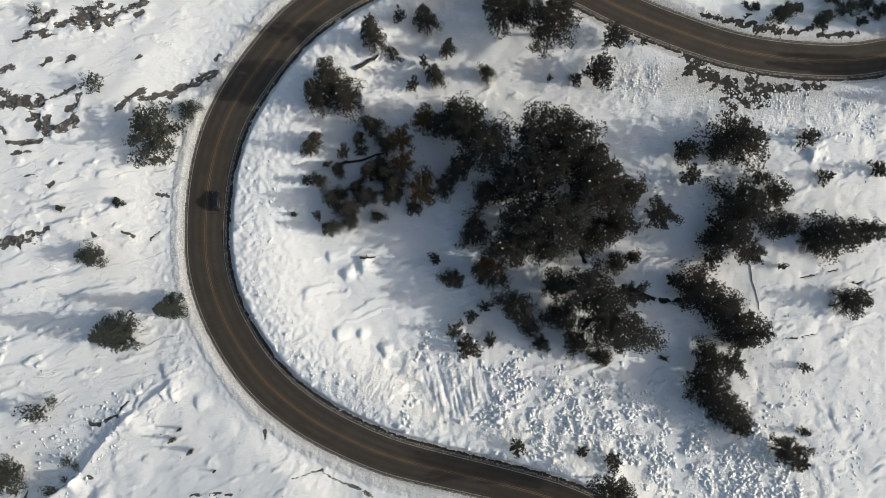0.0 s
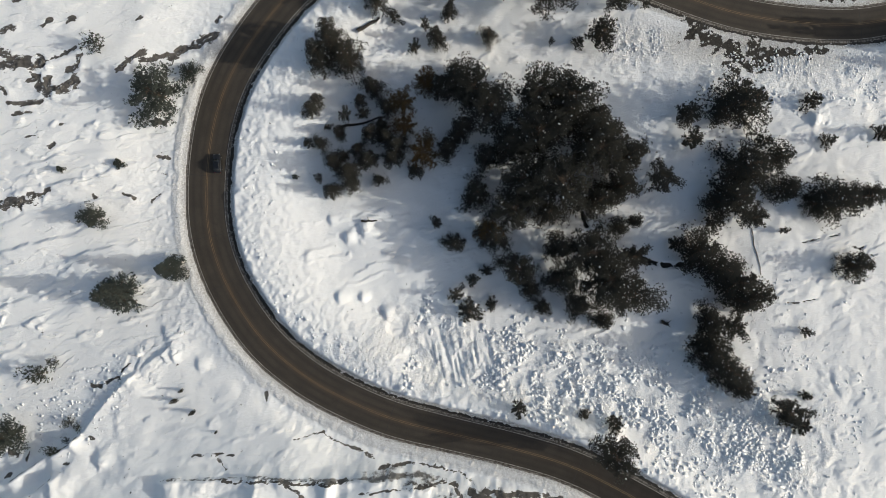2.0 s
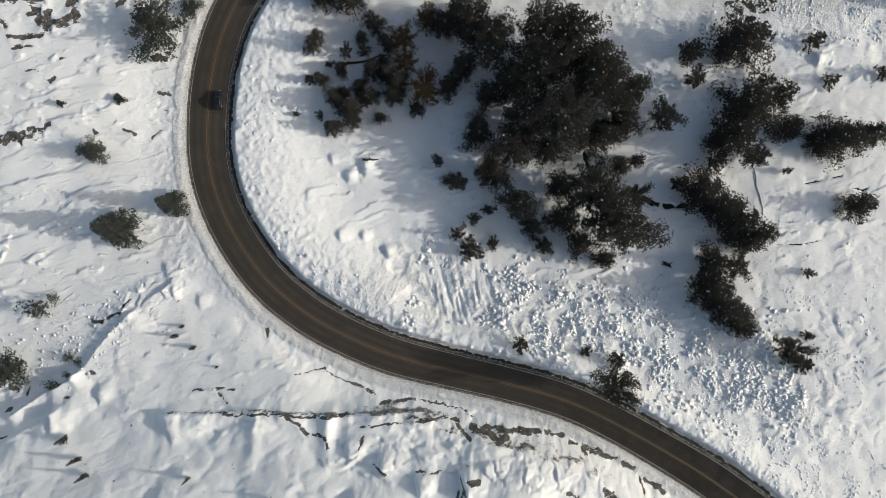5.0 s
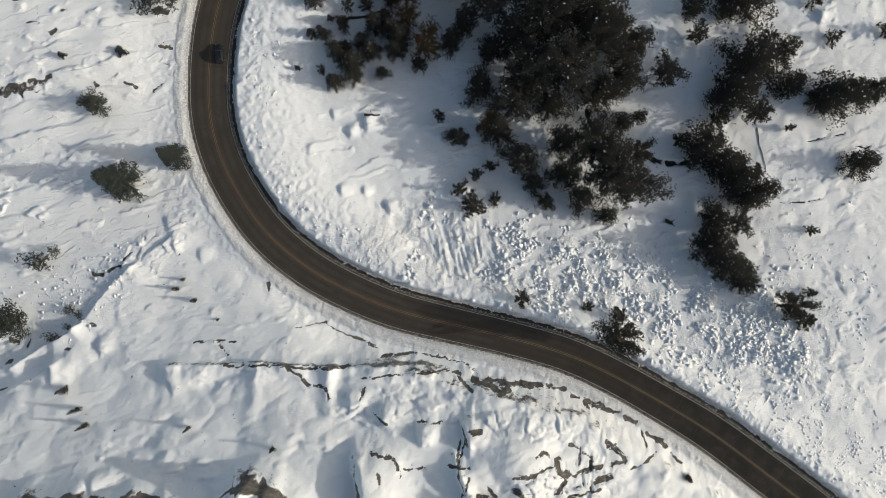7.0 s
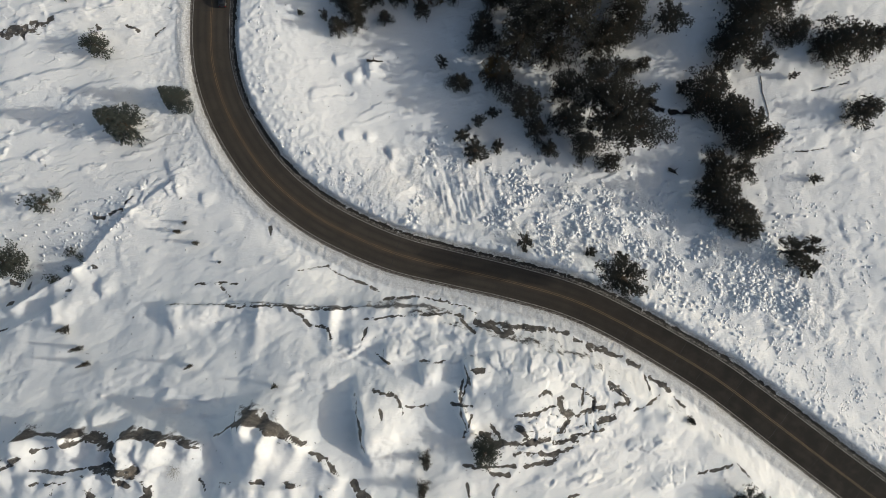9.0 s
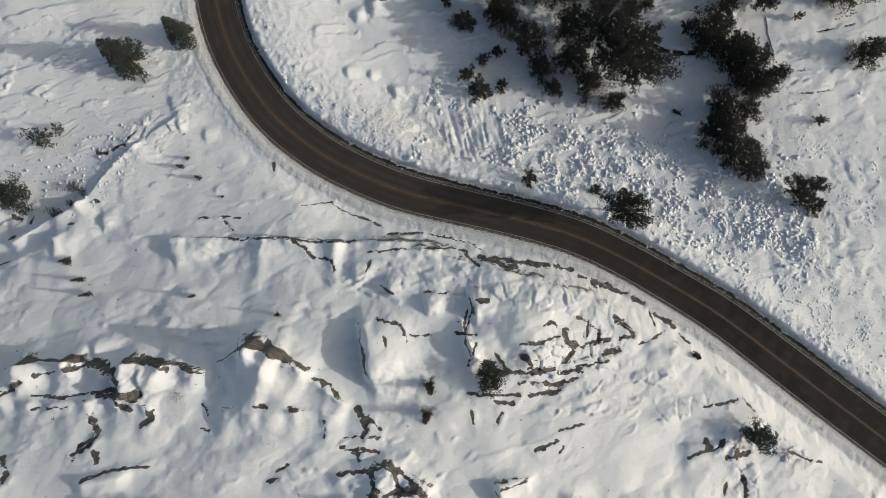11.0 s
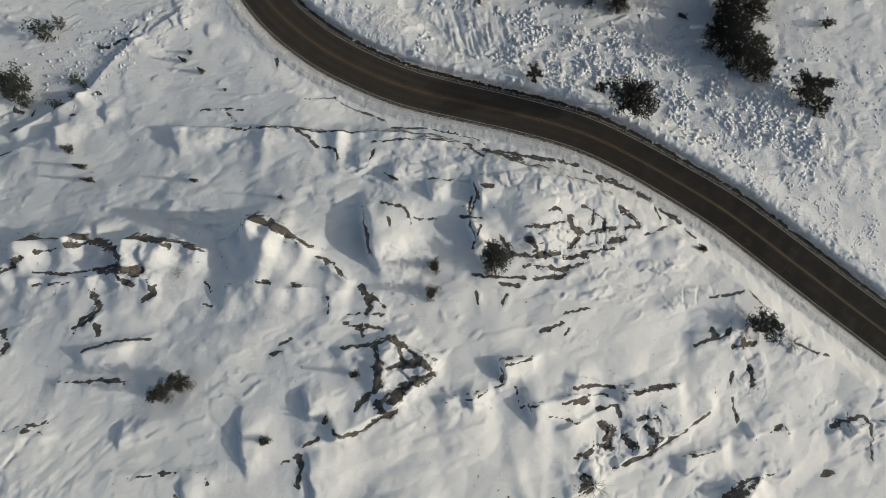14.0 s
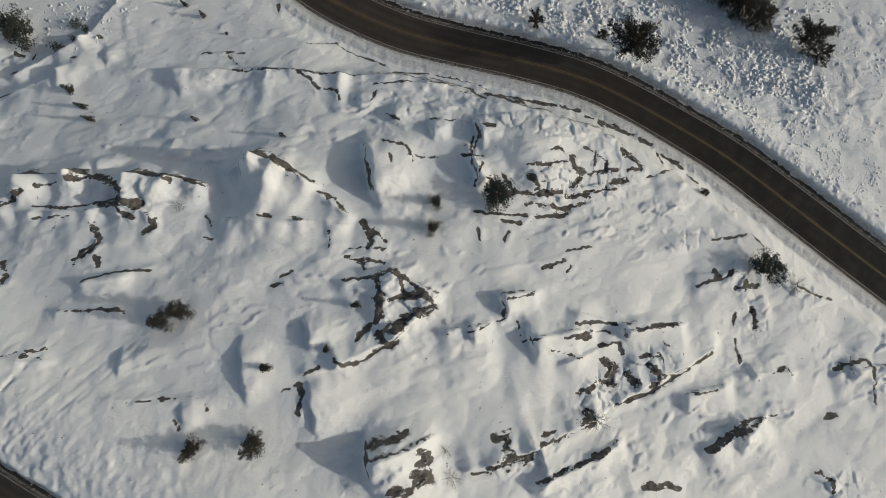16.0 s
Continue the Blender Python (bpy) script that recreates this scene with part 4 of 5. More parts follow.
    pull = np.exp(-(((x - 47) / 7) ** 2 + ((y - 43) / 5) ** 2)) + 0.6 * np.exp(-(((x - 84) / 24) ** 2 + ((y - 34) / 5) ** 2))
    n = np.flatnonzero(pull > 0.02)
    z[n] += np.clip(pull[n], 0, 1) * (0.4 * blocks(x[n], y[n], 1.6, 25, 0.6) + 0.4 * facets(x[n], y[n], 1.6, 26, 0.4))
    # road cut, verge and berms: an earthy outer verge, a steep shaded bank on the inside of the bend
    dirt = np.zeros(x.shape)
    off = np.clip(np.maximum(np.abs(x - 3), np.abs(y + 45)) - 118, 0, None)
    for l, h, w, s in ((lat, hz, lw, along), (lat2, hz2, lw2, 1e3)):
        a = np.abs(l)
        e = a - (w + 0.75)
        m = np.flatnonzero(a < 26)
        wob, grain = np.zeros(x.shape), np.zeros(x.shape)
        wob[m], grain[m] = 0.5 * fbm(x[m], y[m], 3.0, 3, 11), blocks(x[m], y[m], 0.9, 27, 0.6)
        outer = l > 0
        crest = np.where(outer, 0.65, 0.15 + 0.95 * smooth(237, 272, s))
        rise = np.where(outer, smooth(-0.1, 1.6, e + wob * 0.6), smooth(0.9, 2.1, e + wob * 0.4))
        berm = h + crest * rise * (1 + 0.4 * fbm(x, y, 1.6, 3, 2)) + 0.32 * grain * smooth(0.3, 1.0, e)
        keep = smooth(2.2, 8.5 + 11 * smooth(-45, -54, x) * smooth(-34, -24, y) * outer + 14 * smooth(0, -25, x) * ~outer, e + wob)
        z = np.where(a < 1e5, berm * (1 - keep) + z * keep, z)
        z = np.where(e < np.minimum(12, 0.25 * off), h - 0.12 - np.minimum(0.5, 0.02 * off), z)
        # on the inner side the dirt also stands for shade on the bank
        d = np.where(outer, 0.45 + 0.53 * (1 - smooth(0.0, 1.2, e + 1.0 * wob)) - 0.45 * smooth(2.5, 3.2, e + 1.0 * wob), 0.95 * (1 - smooth(1.0, 2.2, e + 0.8 * wob)))
        dirt = np.maximum(dirt, np.where(a < 1e5, d, 0))
        # dark inner strip: bare earth plus the bank's shade, both put into colour
        bare = np.maximum(bare, np.where(outer, 0.0, 0.80 * (1 - smooth(0.45, 1.05, e + 0.45 * wob))))
    soil = np.zeros(x.shape)
    for spec in WET_EARTH:
        outcrop(x, y, np.zeros(x.shape), soil, (1.8 * spec[0], *spec[1:]))
    bare = np.maximum(bare, 0.9 * soil)
    for pts, wid, dep in ((CREEK, 0.8, 0.9), (CREEK_UP, 0.6, 0.8), (CUT_EAST, 0.16, 0.5), (CUT_SMALL, 0.2, 0.5), (CUT_TINY, 0.25, 0.5), (CUT_SHADE, 0.2, 0.4)):
        trench(x, y, z, bare, pts, wid, dep)
    mark = np.zeros(x.shape)
    for spec in OUTCROPS:
        outcrop(x, y, z, mark, spec)
    stone = np.maximum(0.6 * stone, mark)
    for spec in TRACKS:
        groove(x, y, z, *spec, 0.13, 0.2)
    pd = np.exp(-(((x - 78) / 24) ** 2 + ((y - 42 + 0.06 * (x - 78)) / 4.5) ** 2))
    dirt = np.maximum(dirt, np.clip(1.1 * pd, 0, 0.95))
    rocky = np.clip(south + west, 0, 1) * smooth(0.5, 3.0, np.abs(lat) - lw - 0.75)
    rough = np.clip(0.06 + 0.02 * west + 0.8 * clod + pull + 0.8 * pd + dirt + 0.12 * smooth(0.05, 0.35, fbm(x, y, 11, 2, 7)) + 0.12 * south * strong, 0, 1)
    crust = (west + 0.35 * inside + 0.3 * south) * (1 - clod) * smooth(1.0, 4.0, np.abs(lat) - lw)
    return z, np.clip(dirt, 0, 1), np.clip(bare, 0, 1), np.clip(stone, 0, 1), rocky, rough, crust


def sheet(name, verts, nx, ny, material, attrs=()):
    """A grid mesh of ny rows of nx points."""
    me = bpy.data.meshes.new(name)
    me.vertices.add(nx * ny)
    me.vertices.foreach_set("co", verts.astype(np.float32).ravel())
    a = (np.arange(ny - 1)[:, None] * nx + np.arange(nx - 1)[None]).ravel()
    quads = np.stack([a, a + 1, a + nx + 1, a + nx], 1).astype(np.int32)
    me.loops.add(quads.size)
    me.polygons.add(len(quads))
    me.loops.foreach_set("vertex_index", quads.ravel())
    me.polygons.foreach_set("loop_start", np.arange(0, quads.size, 4, dtype=np.int32))
    me.update(calc_edges=True)
    me.polygons.foreach_set("use_smooth", np.ones(len(quads), dtype=bool))
    for key, values in attrs:
        me.attributes.new(key, "FLOAT", "POINT").data.foreach_set("value", values.astype(np.float32).ravel())
    me.materials.append(material)
    return new(name, me)


def spread(lo, hi, step):
    """Even steps between lo and hi, ever wider ones out to the horizon."""
    out = 0.8 * 1.16 ** np.arange(1, 50)
    out = np.cumsum(out)
    out = out[out < 2600]
    return np.concatenate([(lo - out)[::-1], np.arange(lo, hi, step), hi + out])


gx, gy = spread(-116, 122, 0.30), spread(-160, 74, 0.30)
X, Y = np.meshgrid(gx, gy)
Z, *MASKS = land(X.ravel(), Y.ravel())
ground = sheet("ground", np.stack([X.ravel(), Y.ravel(), Z], 1), len(gx), len(gy), SNOW, tuple(zip(("dirt", "bare", "stone", "rocky", "rough", "crust"), MASKS)))
tagged(ground, "snow-covered mountainside with drifts, ledges and clods of snow", "ground", kind="structure")


def ribbon(line, lo, hi, cols, lift, crown=0.0):
    """Points of a strip beside a line, from lo to hi across it (functions of the lane width)."""
    p = line
    d = np.gradient(p[:, :2], axis=0)
    d /= np.linalg.norm(d, axis=1)[:, None]
    right = np.stack([d[:, 1], -d[:, 0]], 1)
    f = np.linspace(0, 1, cols)[None]
    off = lo(p[:, 3])[:, None] * (1 - f) + hi(p[:, 3])[:, None] * f
    xy = p[:, None, :2] + right[:, None] * off[..., None]
    z = p[:, 2][:, None] + lift - crown * off ** 2
    return np.concatenate([xy, z[..., None]], 2), off


def part(name, me, material, parent, label=""):
    if isinstance(me, bmesh.types.BMesh):
        data = bpy.data.meshes.new(name)
        me.to_mesh(data)
        me.free()
        me = data
    if material is not None and not me.materials:
        me.materials.append(material)
    ob = new(name, me)
    ob.parent = parent
    if label:
        tagged(ob, label)
    return ob


def road(name, line, label, seed):
    pts, off = ribbon(line, lambda w: -(w + 0.9), lambda w: w + 0.9, 25, 0.0, 0.0022)
    w = line[:, 3][:, None]
    lane = np.exp(-((np.abs(off) - 0.27 * w) / 0.42) ** 2) + np.exp(-((np.abs(off) - 0.72 * w) / 0.45) ** 2)
    edge = smooth(-0.1, 0.75, np.abs(off) - w)
    # the last attribute darkens the asphalt towards the south-east
    ob = sheet(name, pts.reshape(-1, 3), 25, len(line), ASPHALT, (("lane", np.clip(lane, 0, 1)), ("edge", edge), ("middle", np.exp(-(off / 0.75) ** 2)), ("blackish", 0.15 + 0.85 * smooth(-10, 70, pts[..., 0]) * smooth(0, -40, pts[..., 1]))))
    tagged(ob, label, "road", kind="structure")
    for side in (-1, 1):
        q, _ = ribbon(line, lambda v: side * v - 0.07, lambda v: side * v + 0.07, 2, 0.012, 0.0022)
        s = sheet("edge_line", q.reshape(-1, 3), 2, len(line), WHITE)
        s.parent = ob
        tagged(s, "worn white edge line")
    for side in (-1, 1):
        q, _ = ribbon(line, lambda v: side * 0.17 - 0.065 + 0 * v, lambda v: side * 0.17 + 0.065 + 0 * v, 2, 0.012, 0.0022)
        s = sheet("centre_line", q.reshape(-1, 3), 2, len(line), YELLOW)
        s.parent = ob
        tagged(s, "faded yellow centre line")
    rnd = random.Random(seed)
    k = 12
    while k < len(line) - 6:
        wob = [rnd.uniform(-0.12, 0.12) for _ in range(9)]
        q, o = ribbon(line[k - 2:k + 4], lambda v: -(v + 0.6), lambda v: v + 0.6, 9, 0.007, 0.0022)
        mid, fwd = q[2], (line[k + 1, :2] - line[k, :2])
        fwd = fwd / np.linalg.norm(fwd)
        half = rnd.uniform(0.025, 0.05)
        rows = []
        for sgn in (-1, 1):
            r = mid.copy()
            r[:, :2] += fwd[None] * (np.array(wob)[:, None] + sgn * half)
            rows.append(r)
        c = sheet("crack_seal", np.concatenate(rows), 9, 2, TAR)
        c.parent = ob
        k += rnd.randint(7, 17)
    return ob


road("road", LINES[0], "two-lane asphalt mountain road with yellow centre lines", 5)
road("road_upper", LINES[1], "asphalt road higher up the snowy slope", 6)


# ---- trees ----
def tris(verts, faces):
    me = bpy.data.meshes.new("m")
    verts, faces = np.asarray(verts, np.float32), np.asarray(faces, np.int32)
    k = faces.shape[1]
    me.vertices.add(len(verts))
    me.vertices.foreach_set("co", verts.ravel())
    me.loops.add(faces.size)
    me.polygons.add(len(faces))
    me.loops.foreach_set("vertex_index", faces.ravel())
    me.polygons.foreach_set("loop_start", np.arange(0, faces.size, k, dtype=np.int32))
    me.update(calc_edges=True)
    return me


def tube(points, radii, sides=6):
    """A tapered limb along points."""
    p, v, f = np.array(points, float), [], []
    d = np.gradient(p, axis=0)
    for k, (c, t, r) in enumerate(zip(p, d, radii)):
        t = t / (np.linalg.norm(t) + 1e-9)
        a = np.cross(t, (0.31, 0.9, 0.2))
        a /= np.linalg.norm(a)
        b = np.cross(t, a)
        for s in range(sides):
            w = 2 * math.pi * s / sides
            v.append(c + r * (math.cos(w) * a + math.sin(w) * b))
        if k:
            o = (k - 1) * sides
            f += [(o + s, o + (s + 1) % sides, o + sides + (s + 1) % sides, o + sides + s) for s in range(sides)]
    return v, f


def tufts(rs, centres, outward, size, blades=10):
    """Bunches of needles: narrow sprays that fan out round each centre."""
    n = len(centres)
    c = np.repeat(centres, blades, 0) + rs.normal(0, 0.30 * size, (n * blades, 3))
    o = np.repeat(outward, blades, 0)
    d = rs.normal(0, 1, (n * blades, 3)) + o * 0.8 + np.array([0, 0, 0.35])
    d /= np.linalg.norm(d, axis=1)[:, None]
    s = np.cross(d, rs.normal(0, 1, (n * blades, 3)))
    s /= np.linalg.norm(s, axis=1)[:, None]
    L = (rs.uniform(0.6, 1.15, n * blades) * size)[:, None]
    v = np.stack([c + s * L * 0.3, c + d * L, c - s * L * 0.3], 1).reshape(-1, 3)
    return v, np.arange(n * blades * 3).reshape(-1, 3)


def conifer(name, seed, h, r, limbs, per, size, leaf, form="dome", snow=0, base=0.12, lean=0.0, blades=11):
    """A tree: tapered trunk, tiers of limbs, needle bunches along their outer parts. form: dome, cone or bush."""
    rs = np.random.RandomState(seed)
    root = new(name)
    nodes = 7
    axis = np.zeros((nodes, 3))
    axis[:, 2] = np.linspace(-0.6, h * 0.97, nodes)
    axis[1:, :2] = np.cumsum(rs.normal(0, 0.05 * r if form == "dome" else 0.02 * r, (nodes - 1, 2)), 0) + np.linspace(0, lean * r, nodes - 1)[:, None]
    v, f = tube(axis, np.linspace(0.02 * h + 0.04, 0.02, nodes), 7)
    cen, out = [], []
    lobes = rs.uniform(0, 2 * math.pi, 3)
    for k in range(limbs):
        g = (k + rs.uniform(0.1, 0.9)) / limbs
        tz = base + (0.97 - base) * g ** (1.15 if form == "cone" else 0.85)
        at = np.array([np.interp(tz * h, axis[:, 2], axis[:, i]) for i in range(2)] + [tz * h])
        up = min(1.0, max(0.0, (tz - base) / (1 - base)))
        if form == "cone":
            shape, rise = 0.07 + 0.93 * (1 - up) ** (0.9 if leaf is FIR else 0.68), rs.uniform(-0.25, 0.1) + 0.9 * up ** 4
        elif form == "bush":
            shape, rise = 1 - 0.6 * (tz - base) ** 2, rs.uniform(0.0, 0.55) + 0.75 * tz ** 3
        else:
            shape, rise = math.sqrt(max(0.04, 1 - abs((up - 0.36) / 0.66) ** 2.4)), rs.uniform(0.05, 0.45) + 0.6 * up ** 3
        a = k * 2.39996 + rs.uniform(-0.5, 0.5)
        wavy = 0.16 * math.sin(2 * a + lobes[0]) + 0.15 * math.sin(3 * a + lobes[1] + 2 * tz) + 0.1 * math.sin(5 * a + lobes[2] + 5 * tz)
        ln = r * max(0.12, shape) * (rs.uniform(0.84, 1.10) * (1 + 0.3 * wavy) if leaf is FIR else rs.uniform(0.55, 1.18) * (1 + 0.9 * wavy) if form == "cone" else rs.uniform(0.62, 1.16) * (1 + wavy))
        dirn = np.array([math.cos(a), math.sin(a), rise])
        ts = np.linspace(0, 1, 4)[:, None]
        pts = at + dirn * ts * ln + np.array([0, 0, -0.12 * ln]) * np.sin(ts * math.pi)
        lv, lf = tube(pts, np.linspace(0.012 * h * (1 - tz) + 0.03, 0.012, 4), 4)
        n0 = len(v)
        v, f = v + lv, f + [tuple(i + n0 for i in q) for q in lf]
        m = max(4, int(per * ln / r))
        q = rs.uniform(0.10, 1.0, m) ** 0.62
        side = np.array([-math.sin(a), math.cos(a), 0])
        c = at + dirn * (q * ln)[:, None] + side * (rs.normal(0, 0.115 if form == "dome" else 0.15, m) * ln * (0.3 + q * 0.7))[:, None]
        c[:, 2] += rs.normal(0.03, 0.035 if form == "cone" else 0.07, m) * ln
        cen.append(c)
        o = np.tile(np.array([math.cos(a), math.sin(a), 0.25]), (m, 1))
        out.append(o)
    cen, out = np.concatenate(cen), np.concatenate(out)
    part("trunk", tris(v, f), BARK, root)
    tv, tf = tufts(rs, cen, out, size, blades)
    part("crown", tris(tv, tf), leaf, root)
    if snow:
        pick = cen[rs.choice(len(cen), snow, replace=False)]
        top = pick[:, 2] > 0.25 * h
        pick = pick[top]
        cv, cf = [], []
        for c in pick:
            s = rs.uniform(0.08, 0.28)
            st, ang = rs.uniform(0.35, 0.8), rs.uniform(0, math.pi)
            n0 = len(cv)
            ring = [(s * math.cos(w), s * st * math.sin(w)) for w in np.arange(5) * 2 * math.pi / 5]
            ring = [(x * math.cos(ang) - y * math.sin(ang), x * math.sin(ang) + y * math.cos(ang)) for x, y in ring]
            cv += [(c[0] + x, c[1] + y, c[2] + 0.12 + rs.uniform(-0.03, 0.03)) for x, y in ring] + [(c[0], c[1], c[2] + 0.12 + s * 0.5), (c[0], c[1], c[2] + 0.02)]
            cf += [(n0 + k, n0 + (k + 1) % 5, n0 + 5) for k in range(5)] + [(n0 + (k + 1) % 5, n0 + k, n0 + 6) for k in range(5)]
        tagged(part("clinging_snow", tris(cv, cf), SNOWCAP, root), "small clumps of snow on the boughs", kind="stuff")
    return root


def bare_shrub(name, seed, h, r, stems):
    rs = np.random.RandomState(seed)
    root = new(name)
    for k in range(stems):
        a = k * 2.4 + rs.uniform(-0.3, 0.3)
        ln = r * rs.uniform(0.6, 1.1)
        tip = np.array([math.cos(a) * ln, math.sin(a) * ln, h * rs.uniform(0.4, 1.0)])
        ts = np.linspace(0, 1, 5)[:, None]
        pts = tip * ts + rs.normal(0, 0.04 * r, (5, 3)) * ts
        pts[0, 2] = -0.2
        v, f = tube(pts, np.linspace(0.035, 0.01, 5), 4)
        for _ in range(7):
            s = rs.uniform(0.3, 0.95)
            p0 = tip * s
            d = tip / np.linalg.norm(tip) + rs.normal(0, 0.7, 3)
            tv, tf = tube([p0, p0 + d * 0.2 * r, p0 + d * 0.42 * r], [0.016, 0.012, 0.006], 3)
            n0 = len(v)
            v, f = v + tv, f + [tuple(i + n0 for i in q) for q in tf]
        part("stem", tris(v, f), TWIG, root)
    return root


# plan: x, y, height, crown radius
GROVE = [
    (2.1, 31.8, 13, 4.3), (6.2, 28.5, 14, 5.4), (-1.9, 30.6, 10, 3.2), (11.6, 24.6, 14, 5.4), (20.9, 26.4, 15, 5.6), (30.4, 25.4, 15, 6.0),
    (36.1, 22.8, 13.5, 4.4), (37.6, 18.4, 15, 5.1), (44.0, 13.6, 16, 5.4), (42.9, 6.2, 15, 5.1), (34.4, 14.9, 17, 6.4), (23.6, 17.5, 17, 6.7),
    (15.6, 16.3, 16, 5.7), (26.3, 6.9, 17, 7.1), (36.8, 2.8, 15, 5.1), (18.4, 7.6, 15, 5.7), (7.6, 4.2, 12, 4.1), (15.8, 0.1, 13, 4.8),
    (24.7, 0.1, 13, 4.4), (9.7, 13.1, 11, 3.4), (29.0, 21.7, 16, 5.4),
]
LOWER = [
    (11.7, -6.0, 12, 4.1), (2.2, -7.5, 8, 2.8), (16.6, -13.6, 11, 4.1), (20.8, -18.5, 9, 3.3), (27.5, -8.7, 13, 4.1), (34.2, -10.1, 14, 5.8),
    (28.1, -16.2, 13, 4.4), (37.5, -18.2, 14, 6.1), (43.2, -20.4, 13, 5.5), (32.5, -22.6, 10, 3.8), (38.9, -26.5, 8, 3.1), (10.4, -14.6, 5, 1.8),
    (7.2, -16.3, 4, 1.5), (2.9, -20.3, 5.5, 2.2), (6.0, -23.8, 4, 2.8), (11.7, -22.9, 4, 1.7), (-2.2, -2.4, 4, 1.5), (47.3, -2.0, 6, 2.3),
    (43.2, -3.6, 7, 2.8), (47.1, -11.8, 7, 2.9), (24.5, -23.5, 6, 2.4),
]
EAST = [
    (53.1, 7.8, 8, 3.2), (59.7, 24.1, 7, 2.7), (72.2, 27.3, 14, 6.7), (68.9, 25.6, 11, 3.8), (92.2, 28.3, 6, 2.5), (61.1, 17.7, 6, 2.5),
    (96.4, 18.3, 5, 1.8), (79.4, 17.8, 4, 1.8), (74.4, 10.4, 14, 6.5), (70.4, 4.2, 14, 6.1), (81.5, 13.2, 11, 3.8), (85.1, 5.7, 9, 3.8),
    (67.8, 2.9, 11, 4.1), (95.3, 3.6, 14, 5.8), (103.6, 4.3, 11, 4.9), (93.0, 2.2, 9, 3.1), (66.8, -2.7, 6, 2.0), (77.4, -1.3, 7, 2.5),
    (57.7, -7.7, 4, 1.8), (85.9, -4.4, 3, 1.1), (110.3, 20.3, 6, 2.4),
]
SOUTHEAST = [
    (62.6, -9.5, 13, 5.5), (67.5, -14.3, 13, 5.8), (71.6, -17.7, 13, 5.5), (77.1, -20.7, 11, 4.2), (103.5, -13.2, 9, 4.1), (66.2, -26.9, 10, 4.2),
    (71.0, -28.6, 7, 2.8), (65.8, -34.1, 12, 5.1), (69.7, -38.7, 12, 5.1), (72.3, -43.2, 9, 3.4), (63.7, -31.7, 7, 2.5), (82.9, -48.8, 8, 3.4),
    (86.2, -51.9, 6, 2.6), (90.1, -45.5, 3.5, 1.4), (91.9, -30.0, 3, 1.4), (17.3, -46.7, 3, 1.9), (33.3, -48.9, 3, 1.6),
    (40.6, -51.1, 4, 2.0), (73.9, -22.1, 10, 3.5),
]
NORTHIN = [
    (-16.2, 50.7, 13, 3.5), (-4.0, 56.5, 10, 3.1), (-10.6, 56.6, 4, 1.5), (-12.4, 47.8, 5, 1.8), (0.8, 48.9, 9, 2.2), (-1.6, 42.7, 8, 2.7),
    (-4.7, 45.9, 4, 1.3), (-7.2, 40.5, 4, 1.5), (-27.5, 42.2, 10, 3.0), (-29.6, 35.6, 12, 3.8), (-22.9, 35.8, 12, 3.9), (-25.7, 38.5, 13, 4.0),
    (10.8, 43.4, 7, 2.4), (13.1, 56.1, 13, 5.3), (24.1, 54.9, 13, 5.8), (30.0, 58.6, 10, 2.8), (42.5, 52.6, 6, 2.8), (50.4, 52.1, 3, 1.1),
    (38.5, 43.8, 6.5, 3.6), (33.3, 42.8, 4, 1.7), (26.7, 43.0, 2.5, 0.9), (18.7, 59.3, 12, 4.1),
]
WESTIN = [
    (-20.6, 27.0, 5, 1.6), (-24.0, 23.6, 4, 1.3), (-28.4, 20.6, 4, 1.2), (-24.2, 13.4, 5, 1.5), (-16.2, 8.0, 5, 1.6), (-30.6, 8.2, 3, 1.1), (-15.4, 21.2, 5, 1.7), (-7.0, 10.2, 5, 1.8),
    (-16.9, 29.4, 8, 2.7), (-14.0, 25.1, 6, 2.1), (-31.9, 24.2, 6, 2.2), (-30.7, 26.6, 5, 1.6), (-29.8, 16.5, 5, 1.7), (-25.2, 19.3, 5, 1.7),
    (-21.2, 15.2, 5, 1.7), (-17.6, 19.0, 7, 2.6), (-13.6, 17.7, 7, 2.5), (-12.9, 13.2, 7, 2.3), (-26.6, 12.3, 7, 2.7), (-22.9, 9.6, 8, 2.7),
    (-27.1, 5.3, 6, 2.2), (-18.6, 12.4, 7, 2.5), (-32.5, 16.5, 4, 1.4), (-36.0, 8.4, 2, 0.8), (-19.8, 24.3, 4, 1.4), (-22.4, 7.0, 6, 2.1),
    (-11.4, 15.8, 9, 2.7), (0.8, 15.3, 8, 2.8), (4.2, 19.3, 10, 3.4),
]
BROWN = [(-9.8, 26.4, 8, 2.9), (-5.3, 31.0, 8, 2.7), (-9.4, 20.4, 8, 2.7), (-5.3, 14.1, 9, 3.8), (10.5, -4.0, 9, 2.8)]
WEST = [
    (-66.9, 27.2, 8.5, 5.7), (-60.6, 33.1, 2.6, 2.5), (-76.4, 11.0, 2.2, 1.3), (-89.1, 9.6, 1.8, 0.9), (-81.4, -1.6, 5, 2.9), (-63.9, -13.6, 12, 2.9),
    (-75.9, -19.5, 13.5, 4.3), (-99.4, -51.6, 6, 4.0),
]
VERGE = [(38.0, -53.9, 13, 5.0)]
SPARSE = [(-80.2, 38.2, 4, 3.0), (-94.6, -38.1, 4, 3.4), (-91.7, -35.8, 2.5, 1.7), (-94.1, 54.8, 2.2, 1.7),
          (-90.2, -55.5, 1.8, 1.9), (-87.6, -49.0, 1.5, 1.6), (-85.2, -50.4, 1.2, 1.2), (-87.2, -53.2, 1.0, 1.1)]
